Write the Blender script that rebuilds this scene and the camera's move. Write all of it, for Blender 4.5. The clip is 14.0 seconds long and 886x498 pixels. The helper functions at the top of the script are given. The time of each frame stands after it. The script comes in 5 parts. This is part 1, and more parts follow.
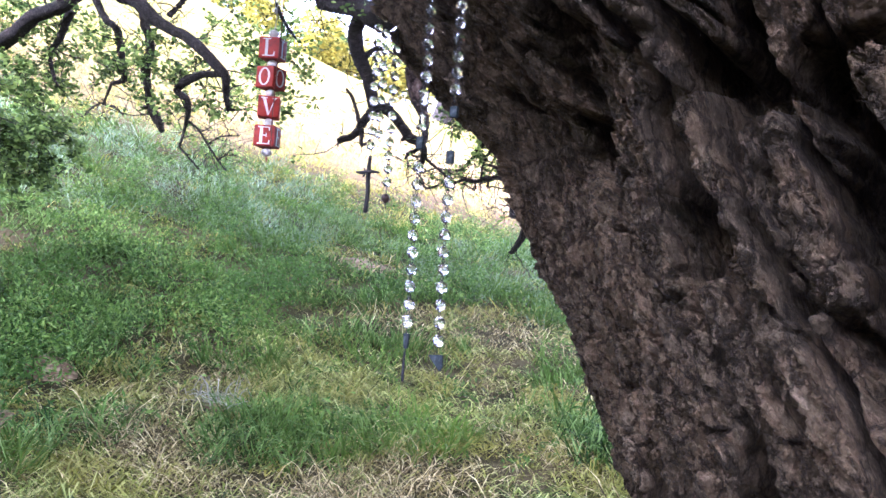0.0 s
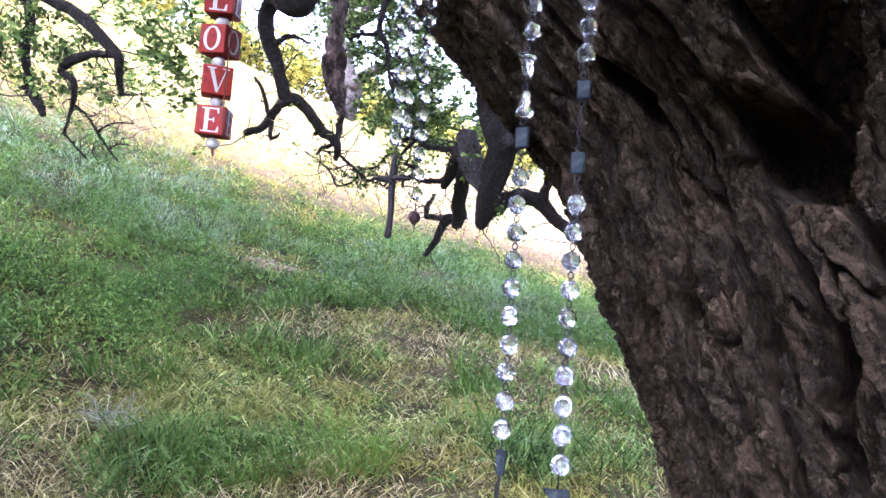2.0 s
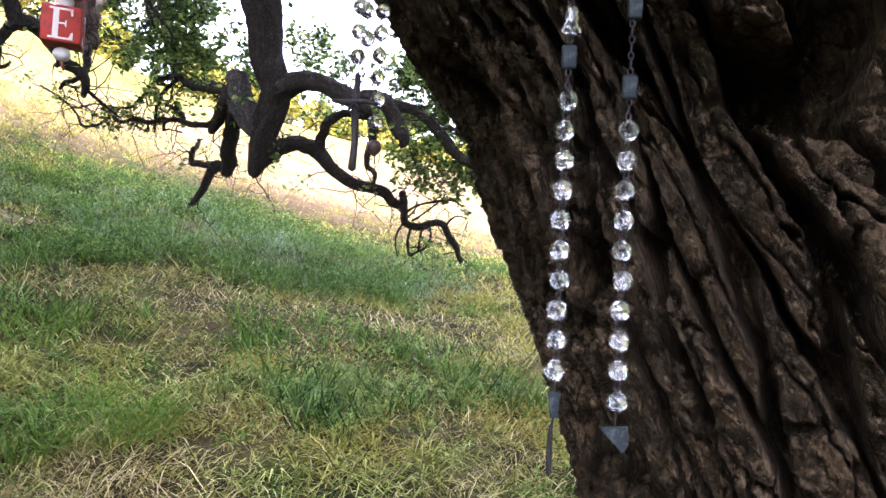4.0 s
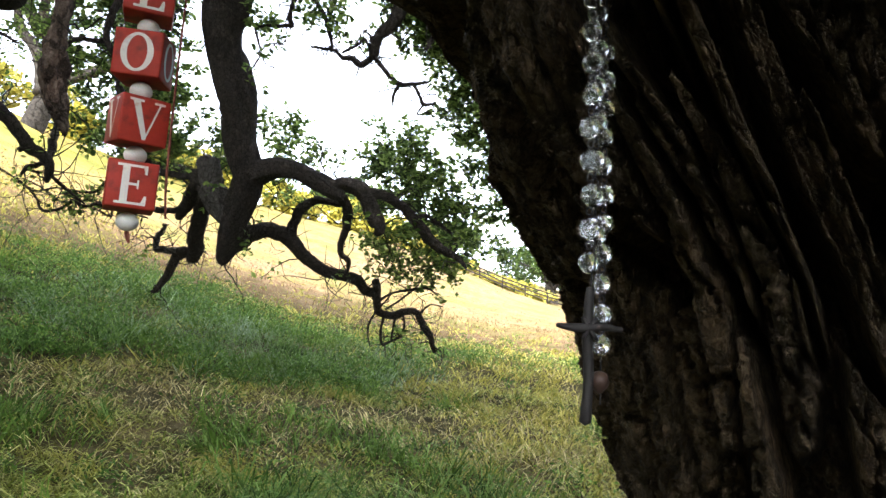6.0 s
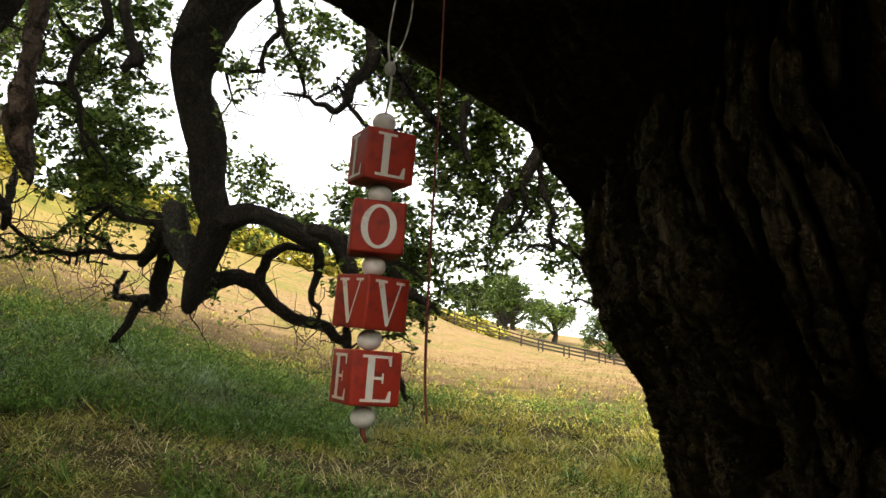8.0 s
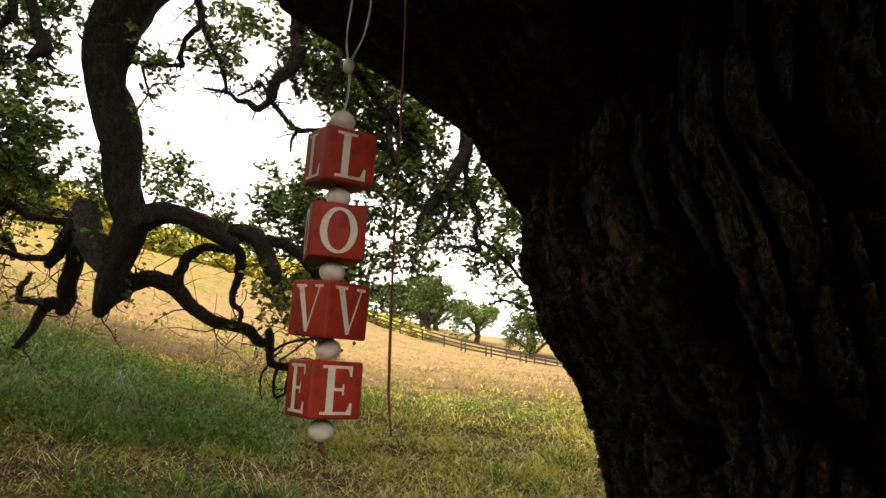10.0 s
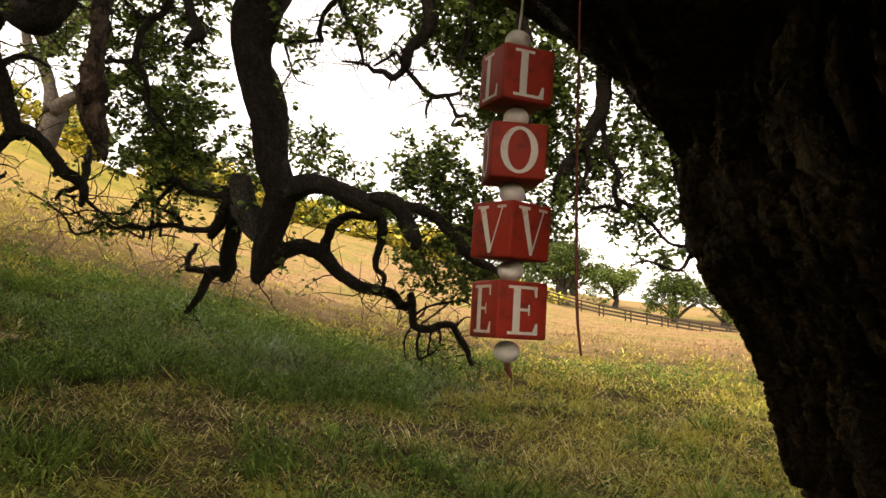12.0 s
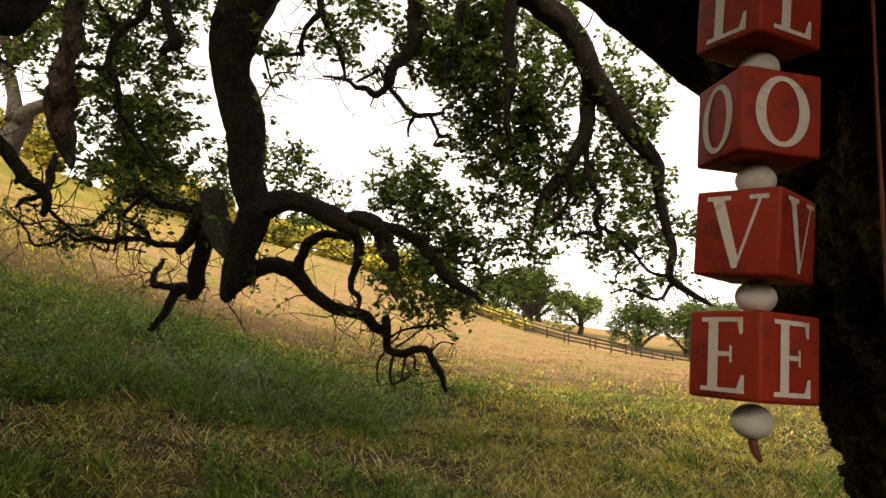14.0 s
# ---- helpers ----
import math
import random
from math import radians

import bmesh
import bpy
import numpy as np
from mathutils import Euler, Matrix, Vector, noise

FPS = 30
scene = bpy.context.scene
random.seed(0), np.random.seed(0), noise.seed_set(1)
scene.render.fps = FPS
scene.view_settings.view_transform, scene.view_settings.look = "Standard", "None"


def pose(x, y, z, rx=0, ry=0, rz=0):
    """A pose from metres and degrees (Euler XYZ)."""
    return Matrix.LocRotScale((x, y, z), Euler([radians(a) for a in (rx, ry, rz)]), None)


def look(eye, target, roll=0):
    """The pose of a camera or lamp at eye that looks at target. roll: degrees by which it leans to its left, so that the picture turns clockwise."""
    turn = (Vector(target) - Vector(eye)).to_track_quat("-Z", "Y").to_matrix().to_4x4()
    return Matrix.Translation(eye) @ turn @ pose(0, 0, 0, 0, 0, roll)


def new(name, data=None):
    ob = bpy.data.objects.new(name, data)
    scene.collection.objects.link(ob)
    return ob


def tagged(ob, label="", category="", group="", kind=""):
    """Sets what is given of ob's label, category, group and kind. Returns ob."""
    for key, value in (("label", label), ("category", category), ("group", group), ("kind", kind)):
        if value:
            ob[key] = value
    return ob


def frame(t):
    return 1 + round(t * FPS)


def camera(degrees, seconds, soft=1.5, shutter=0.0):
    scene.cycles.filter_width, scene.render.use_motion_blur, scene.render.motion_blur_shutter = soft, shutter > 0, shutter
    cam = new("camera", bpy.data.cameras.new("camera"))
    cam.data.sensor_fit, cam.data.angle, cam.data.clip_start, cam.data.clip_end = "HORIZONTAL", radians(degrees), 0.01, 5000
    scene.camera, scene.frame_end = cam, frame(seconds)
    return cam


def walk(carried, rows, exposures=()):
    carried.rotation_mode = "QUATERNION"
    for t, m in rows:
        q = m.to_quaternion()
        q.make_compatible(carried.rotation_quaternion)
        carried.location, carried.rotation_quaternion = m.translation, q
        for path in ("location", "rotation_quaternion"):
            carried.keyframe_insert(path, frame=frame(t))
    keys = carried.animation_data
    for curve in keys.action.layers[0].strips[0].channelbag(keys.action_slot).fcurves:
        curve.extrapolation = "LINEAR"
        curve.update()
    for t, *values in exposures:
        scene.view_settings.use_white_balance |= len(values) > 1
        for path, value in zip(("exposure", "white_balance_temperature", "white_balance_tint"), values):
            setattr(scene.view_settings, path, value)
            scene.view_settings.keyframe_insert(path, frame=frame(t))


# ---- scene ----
cam = camera(63.8, 14.0)
PATH = [
    (0, (0.715, -0.259, 1.239), (-0.284, 1.47, 1.358), 3.9),
    (0.5, (0.63, -0.251, 1.248), (-0.171, 1.577, 1.375), 4.6),
    (1, (0.598, -0.219, 1.257), (-0.132, 1.639, 1.389), 4.2),
    (1.5, (0.566, -0.16, 1.276), (-0.195, 1.682, 1.442), 3.7),
    (2, (0.523, -0.127, 1.273), (-0.224, 1.724, 1.406), 4.2),
    (2.5, (0.464, -0.119, 1.282), (-0.114, 1.792, 1.403), 2.9),
    (3, (0.437, -0.117, 1.286), (-0.007, 1.829, 1.398), 3.1),
    (3.5, (0.412, -0.121, 1.268), (0.128, 1.858, 1.339), 1.9),
    (3.7, (0.404, -0.121, 1.259), (0.232, 1.872, 1.286), 2.0),
    (5.8, (0.305, -0.021, 1.318), (0.346, 1.964, 1.56), 3.8),
    (6, (0.267, -0.012, 1.335), (0.283, 1.971, 1.594), 2.6),
    (6.5, (0.189, -0.001, 1.353), (0.207, 1.981, 1.617), 2.3),
    (7, (0.152, 0.003, 1.369), (0.199, 1.982, 1.655), 1.9),
    (7.5, (0.124, 0.007, 1.39), (0.194, 1.979, 1.716), 1.5),
    (8, (0.11, 0.021, 1.409), (0.261, 1.982, 1.772), 1.8),
    (8.2, (0.105, 0.027, 1.415), (0.315, 1.981, 1.786), 1.9),
    (10.3, (0.093, 0.035, 1.411), (0.458, 1.967, 1.779), 0.8),
    (10.5, (0.095, 0.036, 1.406), (0.426, 1.978, 1.751), 0.4),
    (11, (0.097, 0.038, 1.395), (0.323, 2.001, 1.703), 0.5),
    (11.5, (0.087, 0.043, 1.388), (0.196, 2.021, 1.668), 1.1),
    (12, (0.073, 0.044, 1.393), (0.067, 2.026, 1.663), 1.0),
    (12.5, (0.064, 0.038, 1.4), (0.039, 2.014, 1.705), 1.2),
    (13, (0.027, 0.032, 1.399), (-0.006, 2.005, 1.724), 0.6),
    (13.5, (0.011, 0.074, 1.393), (0.052, 2.049, 1.708), 1.9),
    (14, (0.001, 0.158, 1.402), (0.085, 2.127, 1.739), 2.2),
]
EXPOSURES = [(0.0, 4.62, 5000, 33), (1.5, 4.6, 5000, 33), (3.7, 4.18, 5550, 27), (5.8, 3.6, 6000, 9), (7.5, 2.6, 7000, 5), (10.3, 2.53, 8200, 12), (12.5, 2.3, 8700, 16), (14.0, 2.15, 8700, 16)]
walk(cam, [(t, look(eye, target, roll)) for t, eye, target, roll in PATH], EXPOSURES)

# ---- light ----
SUN_AZ, SUN_EL = 205.0, 48.0
world = bpy.data.worlds.new("world")
scene.world = world
world.use_nodes = True
wn, wl = world.node_tree.nodes, world.node_tree.links
sky = wn.new("ShaderNodeTexSky")
sky.sky_type = "NISHITA"
sky.sun_disc = False
sky.sun_elevation, sky.sun_rotation = radians(SUN_EL), radians(SUN_AZ)
sky.air_density, sky.dust_density, sky.ozone_density = 0.8, 3.0, 1.0
wn["Background"].inputs["Strength"].default_value = 0.15
haze = wn.new("ShaderNodeHueSaturation")
haze.inputs["Saturation"].default_value = 0.28
wl.new(sky.outputs["Color"], haze.inputs["Color"])
wl.new(haze.outputs["Color"], wn["Background"].inputs["Color"])

sun_data = bpy.data.lights.new("sun", "SUN")
sun_data.energy, sun_data.angle, sun_data.color = 1.0, radians(12), (1.0, 0.95, 0.86)
sun_ob = new("sun", sun_data)
sa, se = radians(SUN_AZ), radians(SUN_EL)
sun_dir = Vector((math.sin(sa) * math.cos(se), math.cos(sa) * math.cos(se), math.sin(se)))
sun_ob.matrix_world = look(sun_dir * 50, (0, 0, 0))


# ---- materials ----
def mat(name, rough=0.8, metallic=0.0):
    m = bpy.data.materials.new(name)
    m.use_nodes = True
    n, l = m.node_tree.nodes, m.node_tree.links
    b = n["Principled BSDF"]
    b.inputs["Roughness"].default_value = rough
    b.inputs["Metallic"].default_value = metallic
    return m, n, l, b


def ramp(n, l, fac, stops):
    r = n.new("ShaderNodeValToRGB")
    while len(r.color_ramp.elements) < len(stops):
        r.color_ramp.elements.new(0.5)
    for e, (p, c) in zip(r.color_ramp.elements, stops):
        e.position, e.color = p, (*c, 1)
    l.new(fac, r.inputs["Fac"])
    return r.outputs["Color"]


def tex(n, l, kind, scale, detail=4.0, vec=None, rough=0.6):
    t = n.new("ShaderNodeTexNoise" if kind == "noise" else "ShaderNodeTexVoronoi")
    t.inputs["Scale"].default_value = scale
    if kind == "noise":
        t.inputs["Detail"].default_value, t.inputs["Roughness"].default_value = detail, rough
    if vec is not None:
        l.new(vec, t.inputs["Vector"])
    return t


def coords(n, l, stretch=(1, 1, 1), which="Object"):
    c, mp = n.new("ShaderNodeTexCoord"), n.new("ShaderNodeMapping")
    mp.inputs["Scale"].default_value = stretch
    l.new(c.outputs[which], mp.inputs["Vector"])
    return mp.outputs["Vector"]


def mix(n, l, fac, a, b):
    m = n.new("ShaderNodeMix")
    m.data_type = "RGBA"
    for v, k in ((fac, 0), (a, 6), (b, 7)):
        if isinstance(v, (int, float)):
            m.inputs[k].default_value = v
        elif isinstance(v, tuple):
            m.inputs[k].default_value = (*v, 1)
        else:
            l.new(v, m.inputs[k])
    return m.outputs[2]


def bump(n, l, b, height, strength, distance):
    k = n.new("ShaderNodeBump")
    k.inputs["Strength"].default_value, k.inputs["Distance"].default_value = strength, distance
    l.new(height, k.inputs["Height"])
    l.new(k.outputs["Normal"], b.inputs["Normal"])


def bark_material(name, dark, mid, pale, rust, scale=1.0, relief=0.006):
    m, n, l, b = mat(name, 0.92)
    b.inputs["Specular IOR Level"].default_value = 0.1
    v = coords(n, l, (1, 1, 0.75))
    big = tex(n, l, "noise", 7 * scale, 5, v, 0.65)
    fine = tex(n, l, "noise", 60 * scale, 8, v, 0.75)
    grit = tex(n, l, "noise", 260 * scale, 5, v, 0.75)
    pits = tex(n, l, "voronoi", 120 * scale, vec=v)
    bent = n.new("ShaderNodeMix")
    bent.data_type, bent.blend_type = "RGBA", "LINEAR_LIGHT"
    bent.inputs[0].default_value = 0.03 / scale
    l.new(v, bent.inputs[6])
    l.new(tex(n, l, "noise", 40 * scale, 4, v, 0.7).outputs["Color"], bent.inputs[7])
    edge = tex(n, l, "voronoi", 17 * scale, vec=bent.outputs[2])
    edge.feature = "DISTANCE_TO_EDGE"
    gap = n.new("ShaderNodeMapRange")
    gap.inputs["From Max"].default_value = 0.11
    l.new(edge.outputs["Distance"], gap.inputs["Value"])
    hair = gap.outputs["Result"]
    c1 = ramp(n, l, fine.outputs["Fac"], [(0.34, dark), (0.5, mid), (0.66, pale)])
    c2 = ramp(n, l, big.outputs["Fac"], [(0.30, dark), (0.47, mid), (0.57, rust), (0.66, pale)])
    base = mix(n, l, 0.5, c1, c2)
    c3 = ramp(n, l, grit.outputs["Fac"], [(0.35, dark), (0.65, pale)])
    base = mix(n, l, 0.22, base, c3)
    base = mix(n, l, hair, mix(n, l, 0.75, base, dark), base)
    l.new(base, b.inputs["Base Color"])
    h0 = mix(n, l, 0.4, fine.outputs["Fac"], grit.outputs["Fac"])
    h1 = mix(n, l, 0.42, h0, hair)
    bump(n, l, b, mix(n, l, 0.2, h1, pits.outputs["Distance"]), 1.0, relief)
    return m


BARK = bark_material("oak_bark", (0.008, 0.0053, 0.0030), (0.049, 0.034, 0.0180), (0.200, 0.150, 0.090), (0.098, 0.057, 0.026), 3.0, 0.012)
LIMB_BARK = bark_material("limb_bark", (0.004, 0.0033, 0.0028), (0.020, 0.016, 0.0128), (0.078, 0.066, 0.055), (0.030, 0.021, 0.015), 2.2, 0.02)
PALE_BARK = bark_material("weathered_limb_bark", (0.012, 0.010, 0.009), (0.060, 0.053, 0.046), (0.18, 0.165, 0.148), (0.07, 0.057, 0.048), 2.2, 0.02)
DEAD_BARK = bark_material("rotten_limb_bark", (0.006, 0.004, 0.003), (0.05, 0.034, 0.025), (0.15, 0.115, 0.09), (0.07, 0.035, 0.022), 0.55, 0.05)
FAR_BARK = bark_material("pale_oak_bark", (0.012, 0.010, 0.009), (0.036, 0.031, 0.026), (0.080, 0.070, 0.061), (0.045, 0.036, 0.028), 0.3, 0.04)


def leaf_material(name, a, b_, c, trans=0.35, rough=0.5, patch=0.0, other=None):
    m, n, l, b = mat(name, rough)
    g = n.new("ShaderNodeNewGeometry")
    # dark end held wide: colour contrast in place of shadows between grass tufts
    col = ramp(n, l, g.outputs["Random Per Island"], [(0.0, a), (0.16, a), (0.6, b_), (1.0, c)])
    if patch:
        t = tex(n, l, "noise", patch, 4, coords(n, l))
        col = mix(n, l, ramp(n, l, t.outputs["Fac"], [(0.38, (0, 0, 0)), (0.62, (1, 1, 1))]), col, other)
    l.new(col, b.inputs["Base Color"])
    b.inputs["Specular IOR Level"].default_value = 0.08
    t = n.new("ShaderNodeBsdfTranslucent")
    l.new(col, t.inputs["Color"])
    mx = n.new("ShaderNodeMixShader")
    mx.inputs["Fac"].default_value = trans
    l.new(b.outputs["BSDF"], mx.inputs[1])
    l.new(t.outputs["BSDF"], mx.inputs[2])
    l.new(mx.outputs["Shader"], n["Material Output"].inputs["Surface"])
    return m


OAK_LEAF = leaf_material("oak_leaf", (0.035, 0.058, 0.014), (0.105, 0.155, 0.038), (0.22, 0.29, 0.07), 0.55)
FAR_LEAF = leaf_material("far_leaf", (0.026, 0.045, 0.012), (0.055, 0.085, 0.022), (0.10, 0.135, 0.034), 0.35)
YELLOW = leaf_material("yellow_bloom", (0.20, 0.185, 0.035), (0.40, 0.35, 0.055), (0.55, 0.49, 0.11), 0.3, 0.7)
GRASS_TALL = leaf_material("tall_grass", (0.014, 0.034, 0.006), (0.082, 0.145, 0.028), (0.26, 0.36, 0.115), 0.28, 0.6, 0.9, (0.098, 0.155, 0.020))
GRASS_PALE = leaf_material("feathery_grass", (0.11, 0.15, 0.09), (0.24, 0.31, 0.195), (0.42, 0.50, 0.34), 0.28, 0.6, 1.3, (0.14, 0.19, 0.08))
GRASS_SHORT = leaf_material("short_grass", (0.022, 0.038, 0.006), (0.175, 0.225, 0.036), (0.58, 0.58, 0.20), 0.28, 0.6, 2.2, (0.26, 0.235, 0.045))
STRAW = leaf_material("straw", (0.050, 0.038, 0.013), (0.30, 0.235, 0.095), (0.72, 0.60, 0.33), 0.25, 0.6)
BLEACHED = leaf_material("bleached_grass", (0.22, 0.20, 0.15), (0.36, 0.34, 0.27), (0.50, 0.47, 0.39), 0.2, 0.7)
GOLD_GRASS = leaf_material("golden_grass", (0.072, 0.058, 0.020), (0.165, 0.115, 0.047), (0.28, 0.198, 0.098), 0.3, 0.7, 0.14, (0.215, 0.122, 0.084))
YELLOW_GRASS = leaf_material("yellow_green_grass", (0.040, 0.046, 0.008), (0.31, 0.27, 0.050), (0.64, 0.53, 0.16), 0.3, 0.6, 0.8, (0.29, 0.265, 0.052))
WEED = leaf_material("weed", (0.026, 0.058, 0.009), (0.095, 0.165, 0.028), (0.24, 0.33, 0.075), 0.3, 0.5, 0.7, (0.055, 0.105, 0.018))


def ground_material():
    m, n, l, b = mat("ground", 0.95)
    b.inputs["Specular IOR Level"].default_value = 0.03
    v = coords(n, l)
    big = tex(n, l, "noise", 0.16, 7, v, 0.65)
    mid = tex(n, l, "noise", 3.0, 6, v)
    fine = tex(n, l, "noise", 45, 6, v, 0.7)
    # near soil is coloured extra dark, standing in for shade between the tufts
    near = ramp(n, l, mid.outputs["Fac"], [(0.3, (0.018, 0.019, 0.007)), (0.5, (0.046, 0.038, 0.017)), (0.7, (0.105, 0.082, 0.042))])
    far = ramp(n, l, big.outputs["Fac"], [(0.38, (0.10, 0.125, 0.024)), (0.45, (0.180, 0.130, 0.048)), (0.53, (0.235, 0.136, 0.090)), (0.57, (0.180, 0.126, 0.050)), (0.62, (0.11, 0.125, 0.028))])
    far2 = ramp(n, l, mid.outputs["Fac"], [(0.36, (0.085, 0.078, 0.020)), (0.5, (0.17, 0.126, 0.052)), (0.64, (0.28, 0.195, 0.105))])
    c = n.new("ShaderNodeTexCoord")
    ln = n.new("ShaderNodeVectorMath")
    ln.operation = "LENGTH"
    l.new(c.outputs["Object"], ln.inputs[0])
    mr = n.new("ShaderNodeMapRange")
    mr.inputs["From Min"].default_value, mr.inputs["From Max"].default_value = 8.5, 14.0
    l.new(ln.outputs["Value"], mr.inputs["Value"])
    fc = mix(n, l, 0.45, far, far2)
    sx = n.new("ShaderNodeSeparateXYZ")
    l.new(c.outputs["Object"], sx.inputs[0])
    west = n.new("ShaderNodeMapRange")
    west.inputs["From Min"].default_value, west.inputs["From Max"].default_value = -4.0, -16.0
    l.new(sx.outputs["X"], west.inputs["Value"])
    green = ramp(n, l, big.outputs["Fac"], [(0.36, (0.11, 0.115, 0.022)), (0.5, (0.23, 0.185, 0.045)), (0.6, (0.24, 0.165, 0.058))])
    fc = mix(n, l, west.outputs["Result"], fc, green)
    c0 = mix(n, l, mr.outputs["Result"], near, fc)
    c1 = ramp(n, l, fine.outputs["Fac"], [(0.3, (0.55, 0.55, 0.55)), (0.7, (1.25, 1.25, 1.25))])
    mm = n.new("ShaderNodeMix")
    mm.data_type, mm.blend_type = "RGBA", "MULTIPLY"
    mm.inputs[0].default_value = 0.8
    l.new(c0, mm.inputs[6])
    l.new(c1, mm.inputs[7])
    l.new(mm.outputs[2], b.inputs["Base Color"])
    bump(n, l, b, fine.outputs["Fac"], 0.8, 0.03)
    return m


GROUND = ground_material()


def worn_paint(name, base, worn, scale=60, rough=0.55, amount=0.62):
    m, n, l, b = mat(name, rough)
    b.inputs["Specular IOR Level"].default_value = 0.15
    v = coords(n, l)
    a = tex(n, l, "noise", scale, 6, v, 0.65)
    f = ramp(n, l, a.outputs["Fac"], [(amount, (0, 0, 0)), (amount + 0.12, (1, 1, 1))])
    k = tex(n, l, "noise", scale * 6, 4, v)
    base2 = tuple(x * 0.7 for x in base)
    c = mix(n, l, k.outputs["Fac"], base, base2)
    l.new(mix(n, l, f, c, worn), b.inputs["Base Color"])
    bump(n, l, b, a.outputs["Fac"], 0.4, 0.0008)
    return m


RED = worn_paint("red_wood_paint", (0.30, 0.027, 0.015), (0.12, 0.018, 0.012), 60, 0.55, 0.53)
WHITE = worn_paint("white_letter_paint", (0.60, 0.54, 0.48), (0.40, 0.20, 0.16), 110, 0.6, 0.56)
BEAD_WOOD = worn_paint("pale_wooden_bead", (0.60, 0.56, 0.50), (0.36, 0.33, 0.29), 80)
CORD = worn_paint("grey_cord", (0.42, 0.38, 0.33), (0.25, 0.22, 0.18), 400)
RED_CORD = worn_paint("red_cord", (0.15, 0.045, 0.032), (0.10, 0.05, 0.038), 400, 0.85)
IRON = worn_paint("dark_metal", (0.020, 0.017, 0.016), (0.045, 0.034, 0.028), 300, 0.65)
HEART = worn_paint("dark_carved_bead", (0.05, 0.03, 0.022), (0.10, 0.06, 0.04), 200, 0.4)
SLATE = worn_paint("blue_grey_stone", (0.014, 0.019, 0.020), (0.038, 0.045, 0.043), 260, 0.75, 0.5)
TUB = worn_paint("slate_blue_plastic", (0.05, 0.06, 0.09), (0.08, 0.09, 0.12), 30, 0.45)
FENCE_WOOD = worn_paint("weathered_fence_wood", (0.035, 0.028, 0.022), (0.065, 0.055, 0.045), 8, 0.9)

SOIL = worn_paint("bare_soil", (0.12, 0.078, 0.042), (0.24, 0.175, 0.10), 22, 0.95, 0.5)
CRYSTAL, cn, cl_, cb = mat("clear_crystal", 0.1)
cb.inputs["Transmission Weight"].default_value = 0.97
cb.inputs["IOR"].default_value = 1.42
cb.inputs["Base Color"].default_value = (0.84, 0.86, 0.86, 1)


# ---- helpers for building ----
def part(name, bm, material, parent=None, label="", smooth=True):
    me = bpy.data.meshes.new(name)
    bm.to_mesh(me)
    bm.free()
    return part_mesh(name, me, material, parent, label, smooth)


def part_mesh(name, me, material, parent=None, label="", smooth=True):
    if material:
        me.materials.append(material)
    if smooth:
        me.polygons.foreach_set("use_smooth", np.ones(len(me.polygons), bool))
    ob = new(name, me)
    ob.parent = parent
    return tagged(ob, label)


def thing(name, at, label, category, group="", kind=""):
    ob = new(name)
    ob.empty_display_size = 0.05
    ob.location = at
    return tagged(ob, label, category, group, kind)


def soup(name, verts, faces, material, parent=None, label="", smooth=True):
    """A mesh from arrays: verts (n, 3), faces (m, k)."""
    me = bpy.data.meshes.new(name)
    verts, faces = np.asarray(verts, np.float32), np.asarray(faces, np.int32)
    me.vertices.add(len(verts))
    me.vertices.foreach_set("co", verts.ravel())
    k = faces.shape[1]
    me.loops.add(faces.size)
    me.loops.foreach_set("vertex_index", faces.ravel())
    me.polygons.add(len(faces))
    me.polygons.foreach_set("loop_start", np.arange(0, faces.size, k, dtype=np.int32))
    me.update(calc_edges=True)
    me.validate()
    return part_mesh(name, me, material, parent, label, smooth)


def hashed(i, j, seed):
    """Numbers between 0 and 1 from whole numbers."""
    h = (i.astype(np.int64) * 374761393 + j.astype(np.int64) * 668265263 + seed * 974634777) & 0x7FFFFFFF
    h = ((h ^ (h >> 13)) * 1274126177) & 0x7FFFFFFF
    h = ((h ^ (h >> 16)) * 1103515245) & 0x7FFFFFFF
    return (h ^ (h >> 11)) % 100003 / 100003.0


def vnoise(x, y, seed=0):
    i, j = np.floor(x), np.floor(y)
    u, v = x - i, y - j
    u, v = u * u * (3 - 2 * u), v * v * (3 - 2 * v)
    a, b = hashed(i, j, seed), hashed(i + 1, j, seed)
    c, d = hashed(i, j + 1, seed), hashed(i + 1, j + 1, seed)
    return (a * (1 - u) + b * u) * (1 - v) + (c * (1 - u) + d * u) * v


def fbm(x, y, octaves=4, seed=0, gain=0.5):
    out, amp, tot = 0, 1.0, 0.0
    for k in range(octaves):
        out = out + amp * vnoise(x * 2**k + 17.3 * k, y * 2**k - 9.1 * k, seed + k)
        tot += amp
        amp *= gain
    return out / tot


def cells(x, y, seed=0):
    """Distances to the nearest and second nearest cell centre, and the nearest cell's number."""
    i, j = np.floor(x), np.floor(y)
    f1, f2, idn = np.full(x.shape, 9.0), np.full(x.shape, 9.0), np.zeros(x.shape)
    for di in (-1, 0, 1):
        for dj in (-1, 0, 1):
            a, b = i + di, j + dj
            d = np.hypot(a + hashed(a, b, seed) - x, b + hashed(a, b, seed + 1) - y)
            near = d < f1
            f2 = np.where(near, f1, np.minimum(f2, d))
            idn = np.where(near, hashed(a, b, seed + 2), idn)
            f1 = np.where(near, d, f1)
    return f1, f2, idn


def step(a, b, x):
    t = np.clip((x - a) / (b - a), 0, 1)
    return t * t * (3 - 2 * t)


